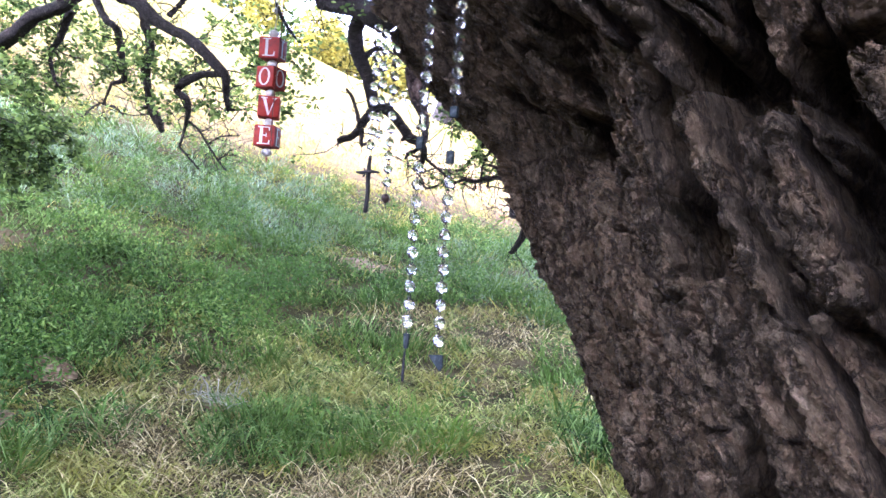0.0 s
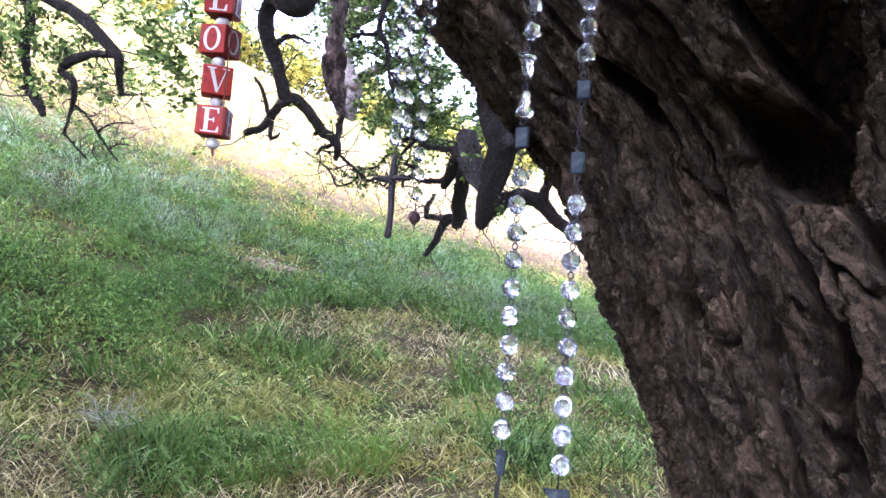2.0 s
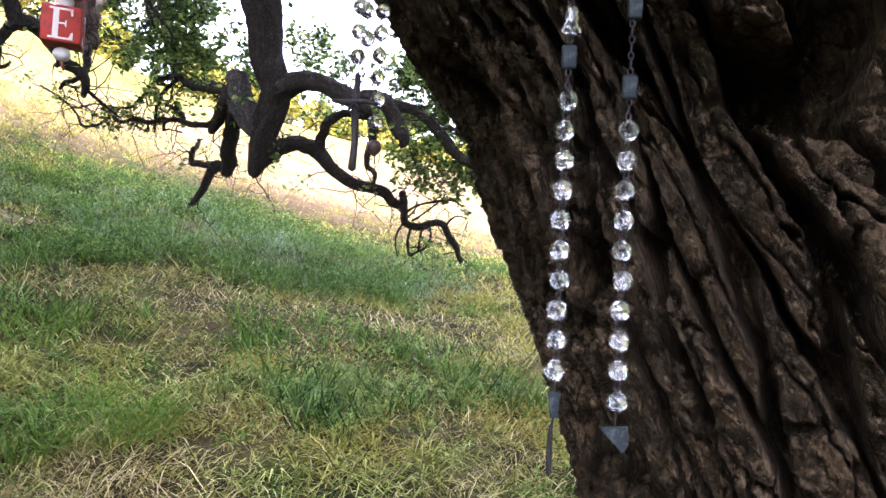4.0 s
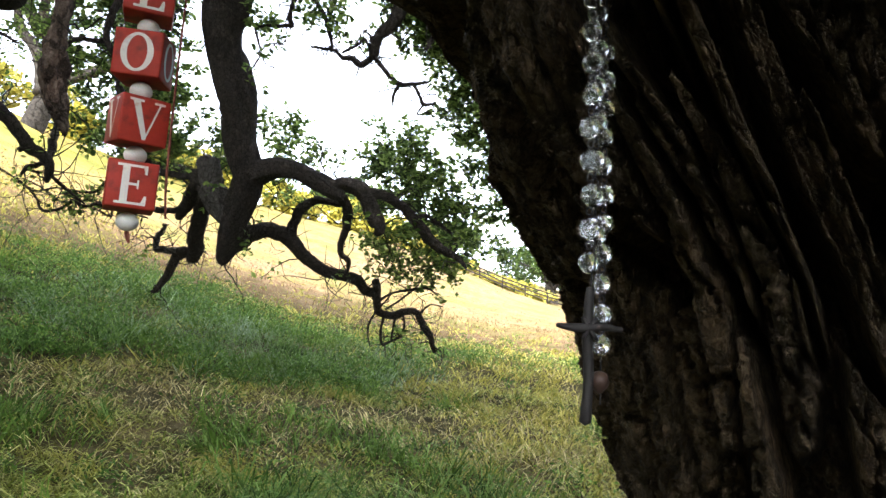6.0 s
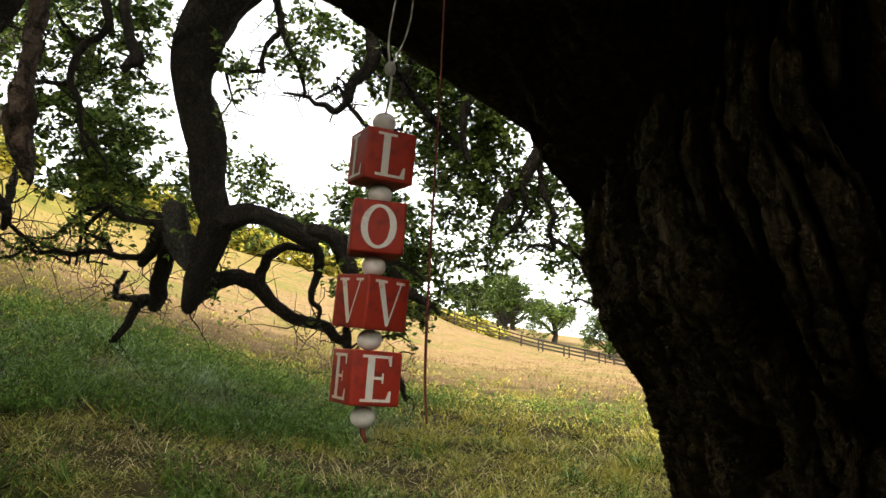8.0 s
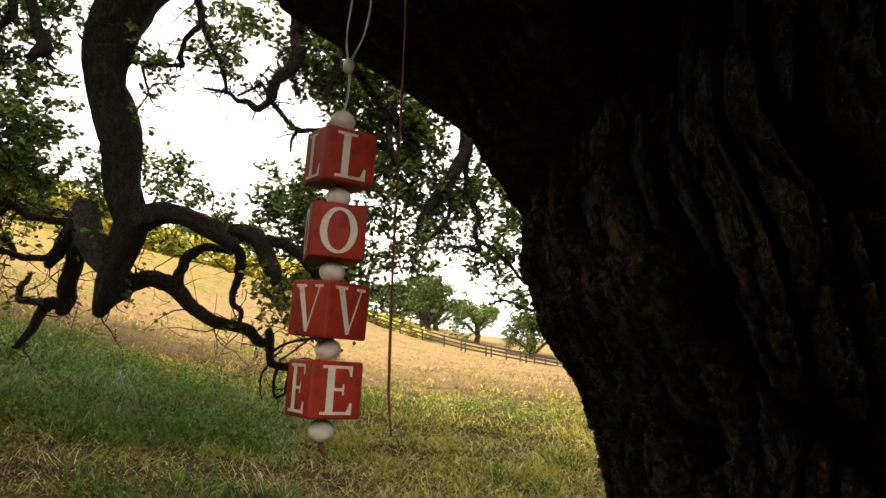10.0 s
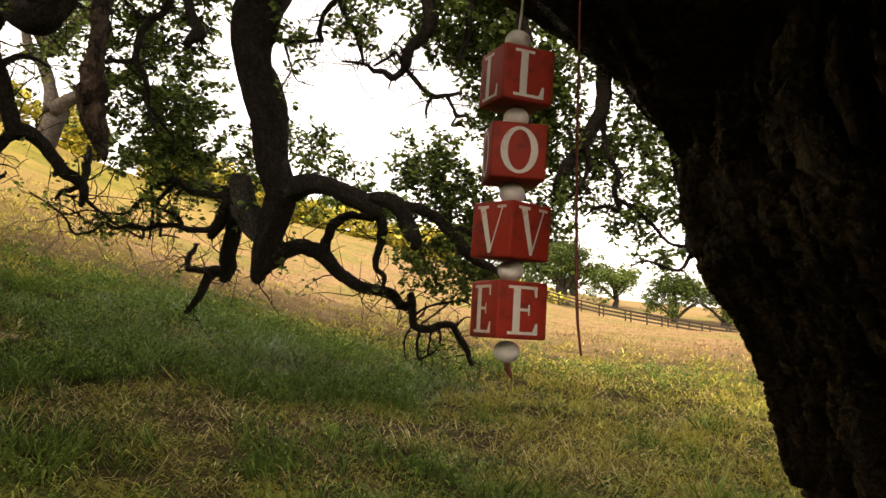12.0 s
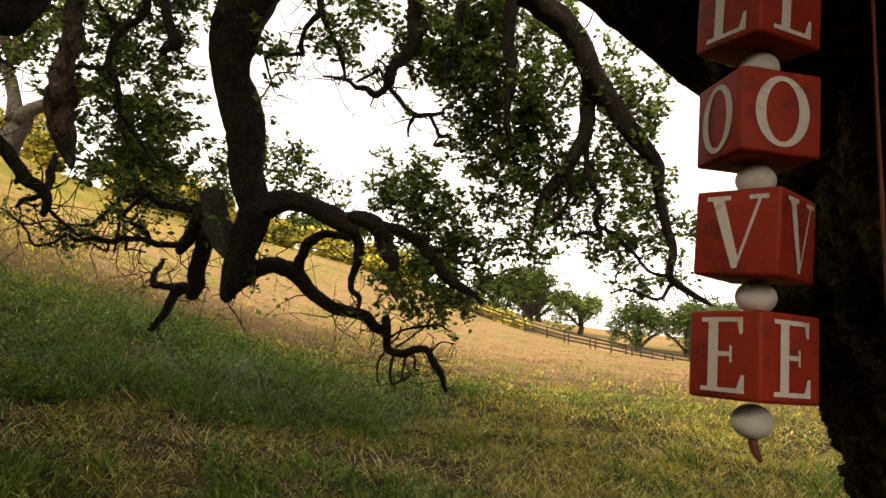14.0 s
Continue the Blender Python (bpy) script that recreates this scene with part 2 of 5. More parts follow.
# ---- ground ----
def slope(x, y):
    """The hill's shape, drawn in to a fifty metre plan."""
    u, v = np.tanh(x / 30), np.tanh(y / 30)
    z = -0.127 + 6.415 * v - 4.194 * v**2 - 2.196 * v**3 + 6.587 * v**4
    z = z + u * (-3.097 - 3.618 * v + 1.852 * v**2 - 5.134 * v**3 + 4.991 * v**4)
    z = z + u**2 * (22.631 - 7.732 * v - 10.48 * v**2 - 3.059 * v**3)
    z = z + 2.6 * step(47, 80, y) * step(-12, 4, x)
    d, a = np.hypot(x, y), np.degrees(np.arctan2(x, y))
    brow = np.interp(a, (-60, -40, -29, -19, -9, -4, 1, 6, 12, 20), (0, 0.01, 0.02, 0.036, 0.05, 0.05, 0.034, 0.016, 0.005, 0))
    z = z + brow * np.minimum(d, 60) * step(10, 34, d)
    z = z - (0.2 + 0.055 * np.clip(x - 3, 0, 17)) * step(12, 40, y) * (1 - 0.8 * step(46, 54, y))
    return z + u**3 * (-14.323 + 3.039 * v + 12.121 * v**2) + u**4 * (-19.458 + 19.469 * v)


NEAR_RING, STRETCH, EYE = 12.0, 1.9, 1.35


def rise(x, y):
    """The hill's height: beyond the near ring the plan runs out to its true distances."""
    d = np.hypot(x, y)
    q = np.where(d < NEAR_RING, 1.0, (NEAR_RING + (d - NEAR_RING) / STRETCH) / np.maximum(d, 1e-6))
    return EYE + (slope(x * q, y * q) - EYE) / q


def far(x, y):
    """A place of the drawn-in plan at its true distance, and how much larger things are there."""
    d = math.hypot(x, y)
    k = 1.0 if d < NEAR_RING else (NEAR_RING + (d - NEAR_RING) * STRETCH) / d
    return x * k, y * k, k


def land(x, y):
    lumps = 0.10 * (fbm(x * 0.9 + 40, y * 0.9 + 40, 3, 5) - 0.5) + 0.03 * (fbm(x * 5 + 40, y * 5 + 40, 2, 6) - 0.5)
    return rise(x, y) + lumps


def build_ground():
    u = np.linspace(-1, 1, 271)
    sx = np.sinh(u * 7.2) / np.sinh(7.2) * 1500
    x, y = np.meshgrid(sx, sx + 4.0)
    z = land(x, y)
    v = np.stack([x, y, z], -1).reshape(-1, 3)
    n = len(u)
    a = (np.arange(n - 1)[:, None] * n + np.arange(n - 1)).ravel()
    f = np.stack([a, a + 1, a + n + 1, a + n], 1)
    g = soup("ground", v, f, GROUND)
    tagged(g, "sloping hillside of dry soil under grass", "ground", kind="structure")


build_ground()


# ---- the oak: trunk ----
oak = thing("oak_tree", (1.3, 0.6, 0.0), "old oak with deeply furrowed dark bark and drooping gnarled limbs", "tree")
OAK_AT = Vector((1.3, 0.6, 0.0))

KZ = [-0.75, 0.0, 0.45, 0.85, 1.05, 1.2, 1.35, 1.47, 1.55, 1.622, 1.64, 1.71, 1.8, 1.95, 2.3, 3.0]
LX = [1.3, 0.968, 0.757, 0.56, 0.492, 0.425, 0.37, 0.273, 0.26, 0.257, 0.184, 0.115, -0.3, -0.517, -0.9, -1.5]
CY = [0.62, 0.64, 0.66, 0.69, 0.61, 0.606, 0.525, 0.43, 0.445, 0.426, 0.33, 0.28, 0.0, 0.0, 0.04, 0.04]
RF = [0.91, 0.92, 0.94, 0.96, 0.98, 1.05, 1.25, 1.40, 1.41, 1.37, 1.34, 1.22, 1.12, 1.05, 1.0, 0.9]


SIZE, SHIFT = 0.906, np.array((0.056, 0.040, 0.150))


def near(x, y, z):
    """The plan of the trunk and of what hangs on it, brought to true size."""
    return tuple(float(c) for c in np.array((x, y, z)) * SIZE + SHIFT)


def trunk_surface(phi, z):
    lx, cy, rf = np.interp(z, KZ, LX), np.interp(z, KZ, CY), np.interp(z, KZ, RF)
    a = 0.8
    near = np.sqrt(a * (0.60 - 0.26 * step(1.2, 1.7, z)))
    far = np.sqrt(a * rf)
    by = np.where(phi < 0, near, far)
    hollow = 0.34 * np.exp(-(((phi + 0.57) / 0.17) ** 2)) * step(1.18, 1.36, z) * step(1.66, 1.48, z)
    return lx + a * (1 - np.cos(phi)), cy + by * np.sin(phi) * (1 - hollow)


HOLE_S, HOLE_Z = -0.795, 1.307


def bark_relief(s, z):
    """Ridges, plates and chips of the bark, in metres out from the trunk."""
    w1, w2 = fbm(s * 14 + 5, z * 9, 3, 11) - 0.5, fbm(s * 14 + 50, z * 9, 3, 12) - 0.5
    j1, j2 = fbm(s * 120, z * 100, 3, 13) - 0.5, fbm(s * 120 + 70, z * 100, 3, 14) - 0.5
    s1, z1 = s + 0.030 * w1 + 0.005 * j1, z + 0.07 * w2 + 0.007 * j2
    s2, z2 = s1 + 0.009 * j1, z1 + 0.010 * j2
    f1, f2, ida = cells(s1 * 22, z1 * 3.9, 20)
    ridge = step(0.10, 0.22, f2 - f1)
    g1, g2, idb = cells(s2 * 34 + 0.8 * ida, z2 * 13 + 3 * ida, 24)
    plate = step(0.05, 0.13, g2 - g1)
    h1, h2, idc = cells(s2 * 95, z2 * 120, 28)
    chip = step(0.02, 0.16, h2 - h1)
    lump = fbm(s * 10, z * 5, 3, 51)
    scale_ = fbm(s1 * 55 + 9, z1 * 75, 4, 57, 0.6)
    out = ridge * (0.058 + 0.034 * ida - 0.012 * f1 * f1)
    out += plate * (0.15 + 0.85 * ridge) * (0.008 + 0.014 * idb)
    out += chip * (0.2 + 0.8 * plate) * (0.0015 + 0.0045 * idc)
    out += 0.016 * np.floor(scale_ * 9) / 9 * (0.3 + 0.7 * ridge)
    out += 0.030 * (lump - 0.5) + 0.008 * (fbm(s * 90, z * 110, 3, 61, 0.65) - 0.5) + 0.005 * (fbm(s * 260, z * 300, 2, 66, 0.6) - 0.5)
    for hs, hz, r, depth in ((HOLE_S, HOLE_Z, 0.016, 0.06), (HOLE_S + 0.03, HOLE_Z - 0.13, 0.02, 0.04), (HOLE_S - 0.33, HOLE_Z - 0.2, 0.022, 0.035)):
        out = out - depth * step(1.3, 0.5, np.hypot(s - hs, (z - hz) * 0.8) / r)
    return out - 0.096


def build_trunk():
    phi = np.concatenate([np.linspace(-math.pi, -2.0, 16, endpoint=False), np.linspace(-2.0, -1.1, 60, endpoint=False),
                          np.linspace(-1.1, -0.35, 430, endpoint=False), np.linspace(-0.35, 0.55, 190, endpoint=False),
                          np.linspace(0.55, 1.5, 50, endpoint=False), np.linspace(1.5, math.pi, 16, endpoint=False)])
    zz = np.concatenate([np.linspace(-0.75, 0.8, 70, endpoint=False), np.linspace(0.8, 1.05, 90, endpoint=False),
                         np.linspace(1.05, 1.48, 280, endpoint=False), np.linspace(1.48, 1.85, 90, endpoint=False), np.linspace(1.85, 3.0, 40)])
    p, z = np.meshgrid(phi, zz)
    x, y = trunk_surface(p, z)
    s = p * 0.85
    d = bark_relief(s, z) * (0.62 + 0.38 * step(0.05, -0.42, p))
    nx, ny = -np.cos(p), np.sin(p) - 1.5 * step(0.25, -0.45, p)
    nl = np.hypot(nx, ny)
    nx, ny = nx / nl, ny / nl
    tilt = 0.35 * step(1.4, 1.8, z)
    v = np.stack([x + nx * d, y + ny * d, z - tilt * d], -1).reshape(-1, 3) * SIZE + SHIFT - np.array(OAK_AT)
    n, m = len(phi), len(zz)
    r, c = np.meshgrid(np.arange(m - 1), np.arange(n), indexing="ij")
    c2 = (c + 1) % n
    f = np.stack([r * n + c, (r + 1) * n + c, (r + 1) * n + c2, r * n + c2], -1).reshape(-1, 4)
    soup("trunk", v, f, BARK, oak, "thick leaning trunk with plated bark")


build_trunk()


# ---- the oak: limbs ----
def smooth_line(points, per=6):
    """A smooth line through control points (rows of numbers)."""
    p = np.array(points, float)
    q = np.vstack([2 * p[0] - p[1], p, 2 * p[-1] - p[-2]])
    out = []
    for i in range(1, len(q) - 2):
        t = np.linspace(0, 1, per, endpoint=False)[:, None]
        a, b, c, d = q[i - 1], q[i], q[i + 1], q[i + 2]
        out.append(0.5 * (2 * b + (c - a) * t + (2 * a - 5 * b + 4 * c - d) * t**2 + (3 * b - a - 3 * c + d) * t**3))
    out.append(p[-1:])
    return np.vstack(out)


def tube(line, sides=10, rough=0.10, seed=0, origin=(0, 0, 0)):
    """Verts and faces of a knobbly round limb along rows of x, y, z, radius."""
    c, r = line[:, :3], np.maximum(line[:, 3], 0.0002)
    t = np.gradient(c, axis=0)
    t /= np.linalg.norm(t, axis=1)[:, None] + 1e-9
    up = np.array([0.3, 0.2, 0.93])
    a = np.cross(t, up)
    bad = np.linalg.norm(a, axis=1) < 0.15
    a[bad] = np.cross(t[bad], (1, 0, 0))
    a /= np.linalg.norm(a, axis=1)[:, None]
    b = np.cross(t, a)
    n = len(c)
    along = np.r_[0, np.cumsum(np.linalg.norm(np.diff(c, axis=0), axis=1))]
    th = np.linspace(0, 2 * math.pi, sides, endpoint=False)
    aa, tt = np.meshgrid(along, th, indexing="ij")
    rr = np.repeat(r[:, None], sides, 1)
    mean = rr.mean()
    k = fbm(np.cos(tt) * 1.2 + aa / (mean * 7) + seed * 3.1, np.sin(tt) * 1.2 + aa / (mean * 11) + 7, 3, seed)
    furrow = fbm(tt * 7 / math.pi + 1.2 * k, aa / (mean * 3 + 0.02) + seed, 3, seed + 5, 0.7)
    knob = step(0.62, 0.8, fbm(aa / (mean * 6 + 0.01) + seed, np.cos(tt) + np.sin(tt) + seed * 1.7, 2, seed + 9))
    rad = rr * (1 + rough * 2.2 * (k - 0.5) + rough * 3.0 * (furrow - 0.5) + rough * 1.2 * knob)
    v = c[:, None] + rad[..., None] * (np.cos(tt)[..., None] * a[:, None] + np.sin(tt)[..., None] * b[:, None])
    v = v.reshape(-1, 3)
    i, j = np.meshgrid(np.arange(n - 1), np.arange(sides), indexing="ij")
    j2 = (j + 1) % sides
    f = np.stack([i * sides + j, i * sides + j2, (i + 1) * sides + j2, (i + 1) * sides + j], -1).reshape(-1, 4)
    v = np.vstack([v, c[0] - t[0] * r[0] * 0.4, c[-1] + t[-1] * r[-1] * 0.6])
    e0 = np.stack([np.full(sides, n * sides), (np.arange(sides) + 1) % sides, np.arange(sides), np.arange(sides)], 1)
    base = (n - 1) * sides
    e1 = np.stack([np.full(sides, n * sides + 1), base + np.arange(sides), base + (np.arange(sides) + 1) % sides, base + (np.arange(sides) + 1) % sides], 1)
    tri = np.vstack([e0, e1])[:, :3]
    return v - np.array(origin), f, tri


def limb(name, points, material=None, parent=None, seed=0, sides=None, per=6, label="", origin=None, rough=0.12, wander=0.0):
    line = smooth_line(points, per)
    if wander:
        q = np.r_[0, np.cumsum(np.linalg.norm(np.diff(line[:, :3], axis=0), axis=1))] / max(p[3] for p in points) / 1.6
        for c in range(3):
            line[:, c] += wander * line[:, 3] * (fbm(q + seed * 5.3, q * 0 + c * 7.7, 2, 90 + c) - 0.5) * 2
    big = max(p[3] for p in points)
    sides = sides or (40 if big > 0.06 else 20 if big > 0.025 else 8)
    v, f, tri = tube(line, sides, rough, seed, OAK_AT if origin is None else origin)
    me = bpy.data.meshes.new(name)
    me.from_pydata(v.tolist(), [], f.tolist() + tri.tolist())
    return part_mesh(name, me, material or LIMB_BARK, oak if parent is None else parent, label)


OAK_LIMBS = []


def oak_limb(name, points, material=None):
    OAK_LIMBS.append(points)
    limb(name, points, material, seed=len(OAK_LIMBS), per=14, rough=0.13 if material is None else 0.2, wander=0.25)


oak_limb("limb", [(-0.77, 4.20, 4.06, 0.1809), (-0.88, 4.26, 3.89, 0.1750), (-1.02, 4.32, 3.74, 0.1581), (-1.15, 4.38, 3.56, 0.1407), (-1.18, 4.44, 3.36, 0.1303), (-1.19, 4.49, 3.19, 0.1159), (-1.17, 4.54, 3.03, 0.1201), (-1.12, 4.59, 2.85, 0.1169), (-1.09, 4.64, 2.67, 0.1098), (-1.06, 4.68, 2.51, 0.1140), (-1.04, 4.72, 2.38, 0.1067), (-1.09, 4.76, 2.23, 0.0995), (-1.13, 4.80, 2.09, 0.0883), (-1.17, 4.84, 1.95, 0.0693), (-1.20, 4.87, 1.84, 0.0502), (-1.21, 4.88, 1.80, 0.0290)])
oak_limb("stub", [(-1.13, 4.82, 2.09, 0.0694), (-1.22, 4.80, 2.18, 0.0809), (-1.29, 4.78, 2.28, 0.0847), (-1.31, 4.77, 2.38, 0.0771), (-1.33, 4.75, 2.46, 0.0694), (-1.34, 4.75, 2.49, 0.0501)], PALE_BARK)
oak_limb("branch", [(-1.34, 4.76, 2.35, 0.0538), (-1.40, 4.92, 2.20, 0.0553), (-1.46, 5.06, 2.06, 0.0526), (-1.50, 5.17, 1.94, 0.0556), (-1.54, 5.25, 1.85, 0.0417)])
oak_limb("branch", [(-1.53, 5.25, 1.91, 0.0417), (-1.64, 5.27, 1.91, 0.0440), (-1.68, 5.28, 1.86, 0.0356), (-1.72, 5.29, 1.76, 0.0314), (-1.76, 5.30, 1.69, 0.0272), (-1.81, 5.31, 1.62, 0.0189), (-1.85, 5.32, 1.61, 0.0084)])
oak_limb("branch", [(-1.66, 5.26, 1.91, 0.0251), (-1.77, 5.27, 1.92, 0.0210), (-1.83, 5.28, 1.93, 0.0210), (-1.83, 5.29, 2.02, 0.0211), (-1.80, 5.29, 2.06, 0.0190), (-1.78, 5.30, 2.12, 0.0106)], PALE_BARK)
oak_limb("branch", [(-1.38, 4.76, 2.36, 0.0423), (-1.46, 4.86, 2.25, 0.0470), (-1.55, 4.96, 2.16, 0.0378), (-1.59, 5.00, 2.12, 0.0180)])
oak_limb("branch", [(-1.53, 4.95, 2.17, 0.0238), (-1.71, 4.97, 2.17, 0.0219), (-1.83, 4.98, 2.20, 0.0200), (-1.95, 4.99, 2.20, 0.0181), (-2.05, 5.00, 2.18, 0.0161), (-2.16, 5.01, 2.20, 0.0141), (-2.26, 5.02, 2.18, 0.0121), (-2.36, 5.03, 2.21, 0.0122), (-2.44, 5.04, 2.16, 0.0101), (-2.57, 5.05, 2.14, 0.0102), (-2.65, 5.07, 2.25, 0.0082), (-2.76, 5.08, 2.34, 0.0062), (-2.95, 5.10, 2.45, 0.0041)])
oak_limb("branch", [(-1.36, 4.76, 2.37, 0.0250), (-1.54, 4.81, 2.39, 0.0234), (-1.70, 4.86, 2.43, 0.0216), (-1.79, 4.89, 2.49, 0.0198), (-1.89, 4.91, 2.50, 0.0179), (-1.99, 4.94, 2.46, 0.0160), (-2.06, 4.97, 2.40, 0.0141), (-2.13, 4.99, 2.34, 0.0121), (-2.20, 5.02, 2.29, 0.0101), (-2.33, 5.05, 2.29, 0.0082), (-2.52, 5.10, 2.32, 0.0062), (-2.70, 5.15, 2.30, 0.0062), (-2.91, 5.20, 2.39, 0.0042)])
oak_limb("branch", [(-1.82, 4.95, 2.50, 0.0161), (-1.92, 4.98, 2.43, 0.0141), (-1.99, 5.00, 2.33, 0.0121), (-2.01, 5.02, 2.24, 0.0101), (-2.03, 5.05, 2.11, 0.0061)])
oak_limb("branch", [(-1.97, 5.00, 2.32, 0.0121), (-1.88, 5.02, 2.30, 0.0142), (-1.82, 5.04, 2.25, 0.0162), (-1.80, 5.05, 2.19, 0.0162)])
oak_limb("twig", [(-1.93, 5.00, 2.19, 0.0100), (-1.95, 5.03, 2.13, 0.0081), (-1.92, 5.05, 2.14, 0.0061), (-1.84, 5.10, 2.13, 0.0061)])
oak_limb("twig", [(-2.07, 5.02, 2.18, 0.0081), (-2.08, 5.05, 2.12, 0.0081), (-2.18, 5.08, 2.16, 0.0061), (-2.22, 5.10, 2.18, 0.0041)])
oak_limb("twig", [(-2.40, 5.10, 2.22, 0.0082), (-2.48, 5.11, 2.22, 0.0082), (-2.59, 5.13, 2.29, 0.0062), (-2.70, 5.14, 2.35, 0.0042), (-2.78, 5.15, 2.38, 0.0042)])
oak_limb("twig", [(-2.18, 5.05, 2.20, 0.0081), (-2.24, 5.08, 2.26, 0.0061), (-2.35, 5.12, 2.27, 0.0062), (-2.44, 5.15, 2.32, 0.0042)])
oak_limb("limb", [(-1.00, 4.70, 2.40, 0.0874), (-0.88, 4.67, 2.44, 0.0681), (-0.74, 4.64, 2.43, 0.0601), (-0.63, 4.61, 2.39, 0.0596), (-0.52, 4.59, 2.33, 0.0592), (-0.42, 4.56, 2.27, 0.0514), (-0.37, 4.55, 2.24, 0.0329)])
oak_limb("branch", [(-0.46, 4.55, 2.31, 0.0330), (-0.36, 4.56, 2.32, 0.0440), (-0.29, 4.57, 2.31, 0.0496), (-0.22, 4.57, 2.27, 0.0514), (-0.18, 4.58, 2.19, 0.0514), (-0.15, 4.59, 2.12, 0.0513), (-0.12, 4.60, 2.06, 0.0421), (-0.13, 4.60, 2.01, 0.0220)])
oak_limb("branch", [(-0.22, 4.58, 2.29, 0.0276), (-0.10, 4.61, 2.27, 0.0296), (0.01, 4.64, 2.22, 0.0335), (0.11, 4.68, 2.13, 0.0373), (0.21, 4.72, 2.02, 0.0375), (0.31, 4.75, 1.95, 0.0301), (0.41, 4.78, 1.90, 0.0189), (0.47, 4.80, 1.84, 0.0095)])
oak_limb("branch", [(0.11, 4.70, 2.13, 0.0187), (0.17, 4.74, 2.18, 0.0132), (0.26, 4.79, 2.14, 0.0115), (0.36, 4.85, 2.08, 0.0077)])
oak_limb("limb", [(-1.17, 4.88, 1.88, 0.0504), (-1.13, 4.90, 1.95, 0.0566), (-1.06, 4.93, 2.01, 0.0589), (-0.96, 4.95, 2.05, 0.0553), (-0.85, 4.98, 2.05, 0.0556), (-0.77, 5.01, 2.00, 0.0558), (-0.71, 5.03, 1.92, 0.0499), (-0.63, 5.06, 1.86, 0.0440), (-0.53, 5.08, 1.80, 0.0402), (-0.41, 5.11, 1.78, 0.0403), (-0.30, 5.14, 1.75, 0.0365), (-0.22, 5.17, 1.68, 0.0325), (-0.17, 5.18, 1.67, 0.0326), (-0.15, 5.21, 1.57, 0.0285), (-0.13, 5.22, 1.53, 0.0265), (-0.04, 5.24, 1.51, 0.0287), (0.05, 5.26, 1.54, 0.0267), (0.13, 5.28, 1.54, 0.0248), (0.18, 5.30, 1.46, 0.0248), (0.24, 5.33, 1.38, 0.0228), (0.27, 5.35, 1.29, 0.0166), (0.28, 5.36, 1.25, 0.0062)])
oak_limb("stub", [(-0.16, 5.16, 1.62, 0.0304), (-0.16, 5.15, 1.70, 0.0304), (-0.17, 5.14, 1.76, 0.0263)])
oak_limb("branch", [(-0.78, 5.00, 2.00, 0.0378), (-0.76, 4.98, 2.09, 0.0358), (-0.74, 4.97, 2.17, 0.0358), (-0.69, 4.95, 2.24, 0.0357), (-0.62, 4.94, 2.28, 0.0297), (-0.54, 4.92, 2.28, 0.0257), (-0.42, 4.90, 2.26, 0.0236)])
oak_limb("branch", [(-0.40, 4.75, 2.29, 0.0305), (-0.36, 4.76, 2.21, 0.0344), (-0.35, 4.78, 2.14, 0.0344), (-0.36, 4.79, 2.07, 0.0267), (-0.39, 4.81, 1.97, 0.0229), (-0.39, 4.82, 1.90, 0.0191), (-0.34, 4.83, 1.86, 0.0172), (-0.34, 4.84, 1.79, 0.0134), (-0.36, 4.85, 1.76, 0.0057)])
oak_limb("twig", [(-0.15, 5.20, 1.54, 0.0081), (-0.20, 5.21, 1.46, 0.0081), (-0.21, 5.21, 1.37, 0.0061), (-0.19, 5.22, 1.28, 0.0041)])
oak_limb("twig", [(-0.10, 5.22, 1.51, 0.0102), (-0.12, 5.23, 1.39, 0.0102), (-0.10, 5.24, 1.30, 0.0102), (-0.05, 5.24, 1.32, 0.0081), (0.01, 5.25, 1.35, 0.0061)])
oak_limb("twig", [(-0.02, 5.23, 1.49, 0.0102), (-0.03, 5.24, 1.41, 0.0082), (-0.04, 5.25, 1.32, 0.0082)])
oak_limb("twig", [(0.04, 5.24, 1.52, 0.0082), (0.05, 5.25, 1.43, 0.0082), (0.01, 5.25, 1.35, 0.0061)])
oak_limb("twig", [(-0.14, 5.17, 1.61, 0.0101), (-0.04, 5.15, 1.67, 0.0081), (0.09, 5.13, 1.70, 0.0101), (0.21, 5.11, 1.71, 0.0080), (0.28, 5.10, 1.67, 0.0040)])
oak_limb("twig", [(-0.09, 5.18, 1.55, 0.0081), (0.01, 5.15, 1.62, 0.0061), (0.12, 5.12, 1.71, 0.0060), (0.17, 5.10, 1.78, 0.0040)])
oak_limb("twig", [(0.16, 5.26, 1.53, 0.0082), (0.23, 5.23, 1.60, 0.0061), (0.33, 5.20, 1.59, 0.0041)])
oak_limb("twig", [(-0.13, 5.20, 1.57, 0.0061), (-0.07, 5.17, 1.64, 0.0061), (-0.06, 5.15, 1.70, 0.0040)])
oak_limb("branch", [(-0.70, 4.30, 4.01, 0.0258), (-0.69, 4.32, 3.82, 0.0239), (-0.66, 4.34, 3.69, 0.0239), (-0.64, 4.35, 3.59, 0.0220), (-0.59, 4.36, 3.48, 0.0165), (-0.53, 4.37, 3.39, 0.0147), (-0.49, 4.39, 3.27, 0.0128), (-0.47, 4.40, 3.19, 0.0091)])
oak_limb("branch", [(-0.65, 4.33, 3.57, 0.0201), (-0.72, 4.35, 3.50, 0.0165), (-0.75, 4.37, 3.42, 0.0147), (-0.76, 4.39, 3.37, 0.0165), (-0.74, 4.40, 3.32, 0.0147)])
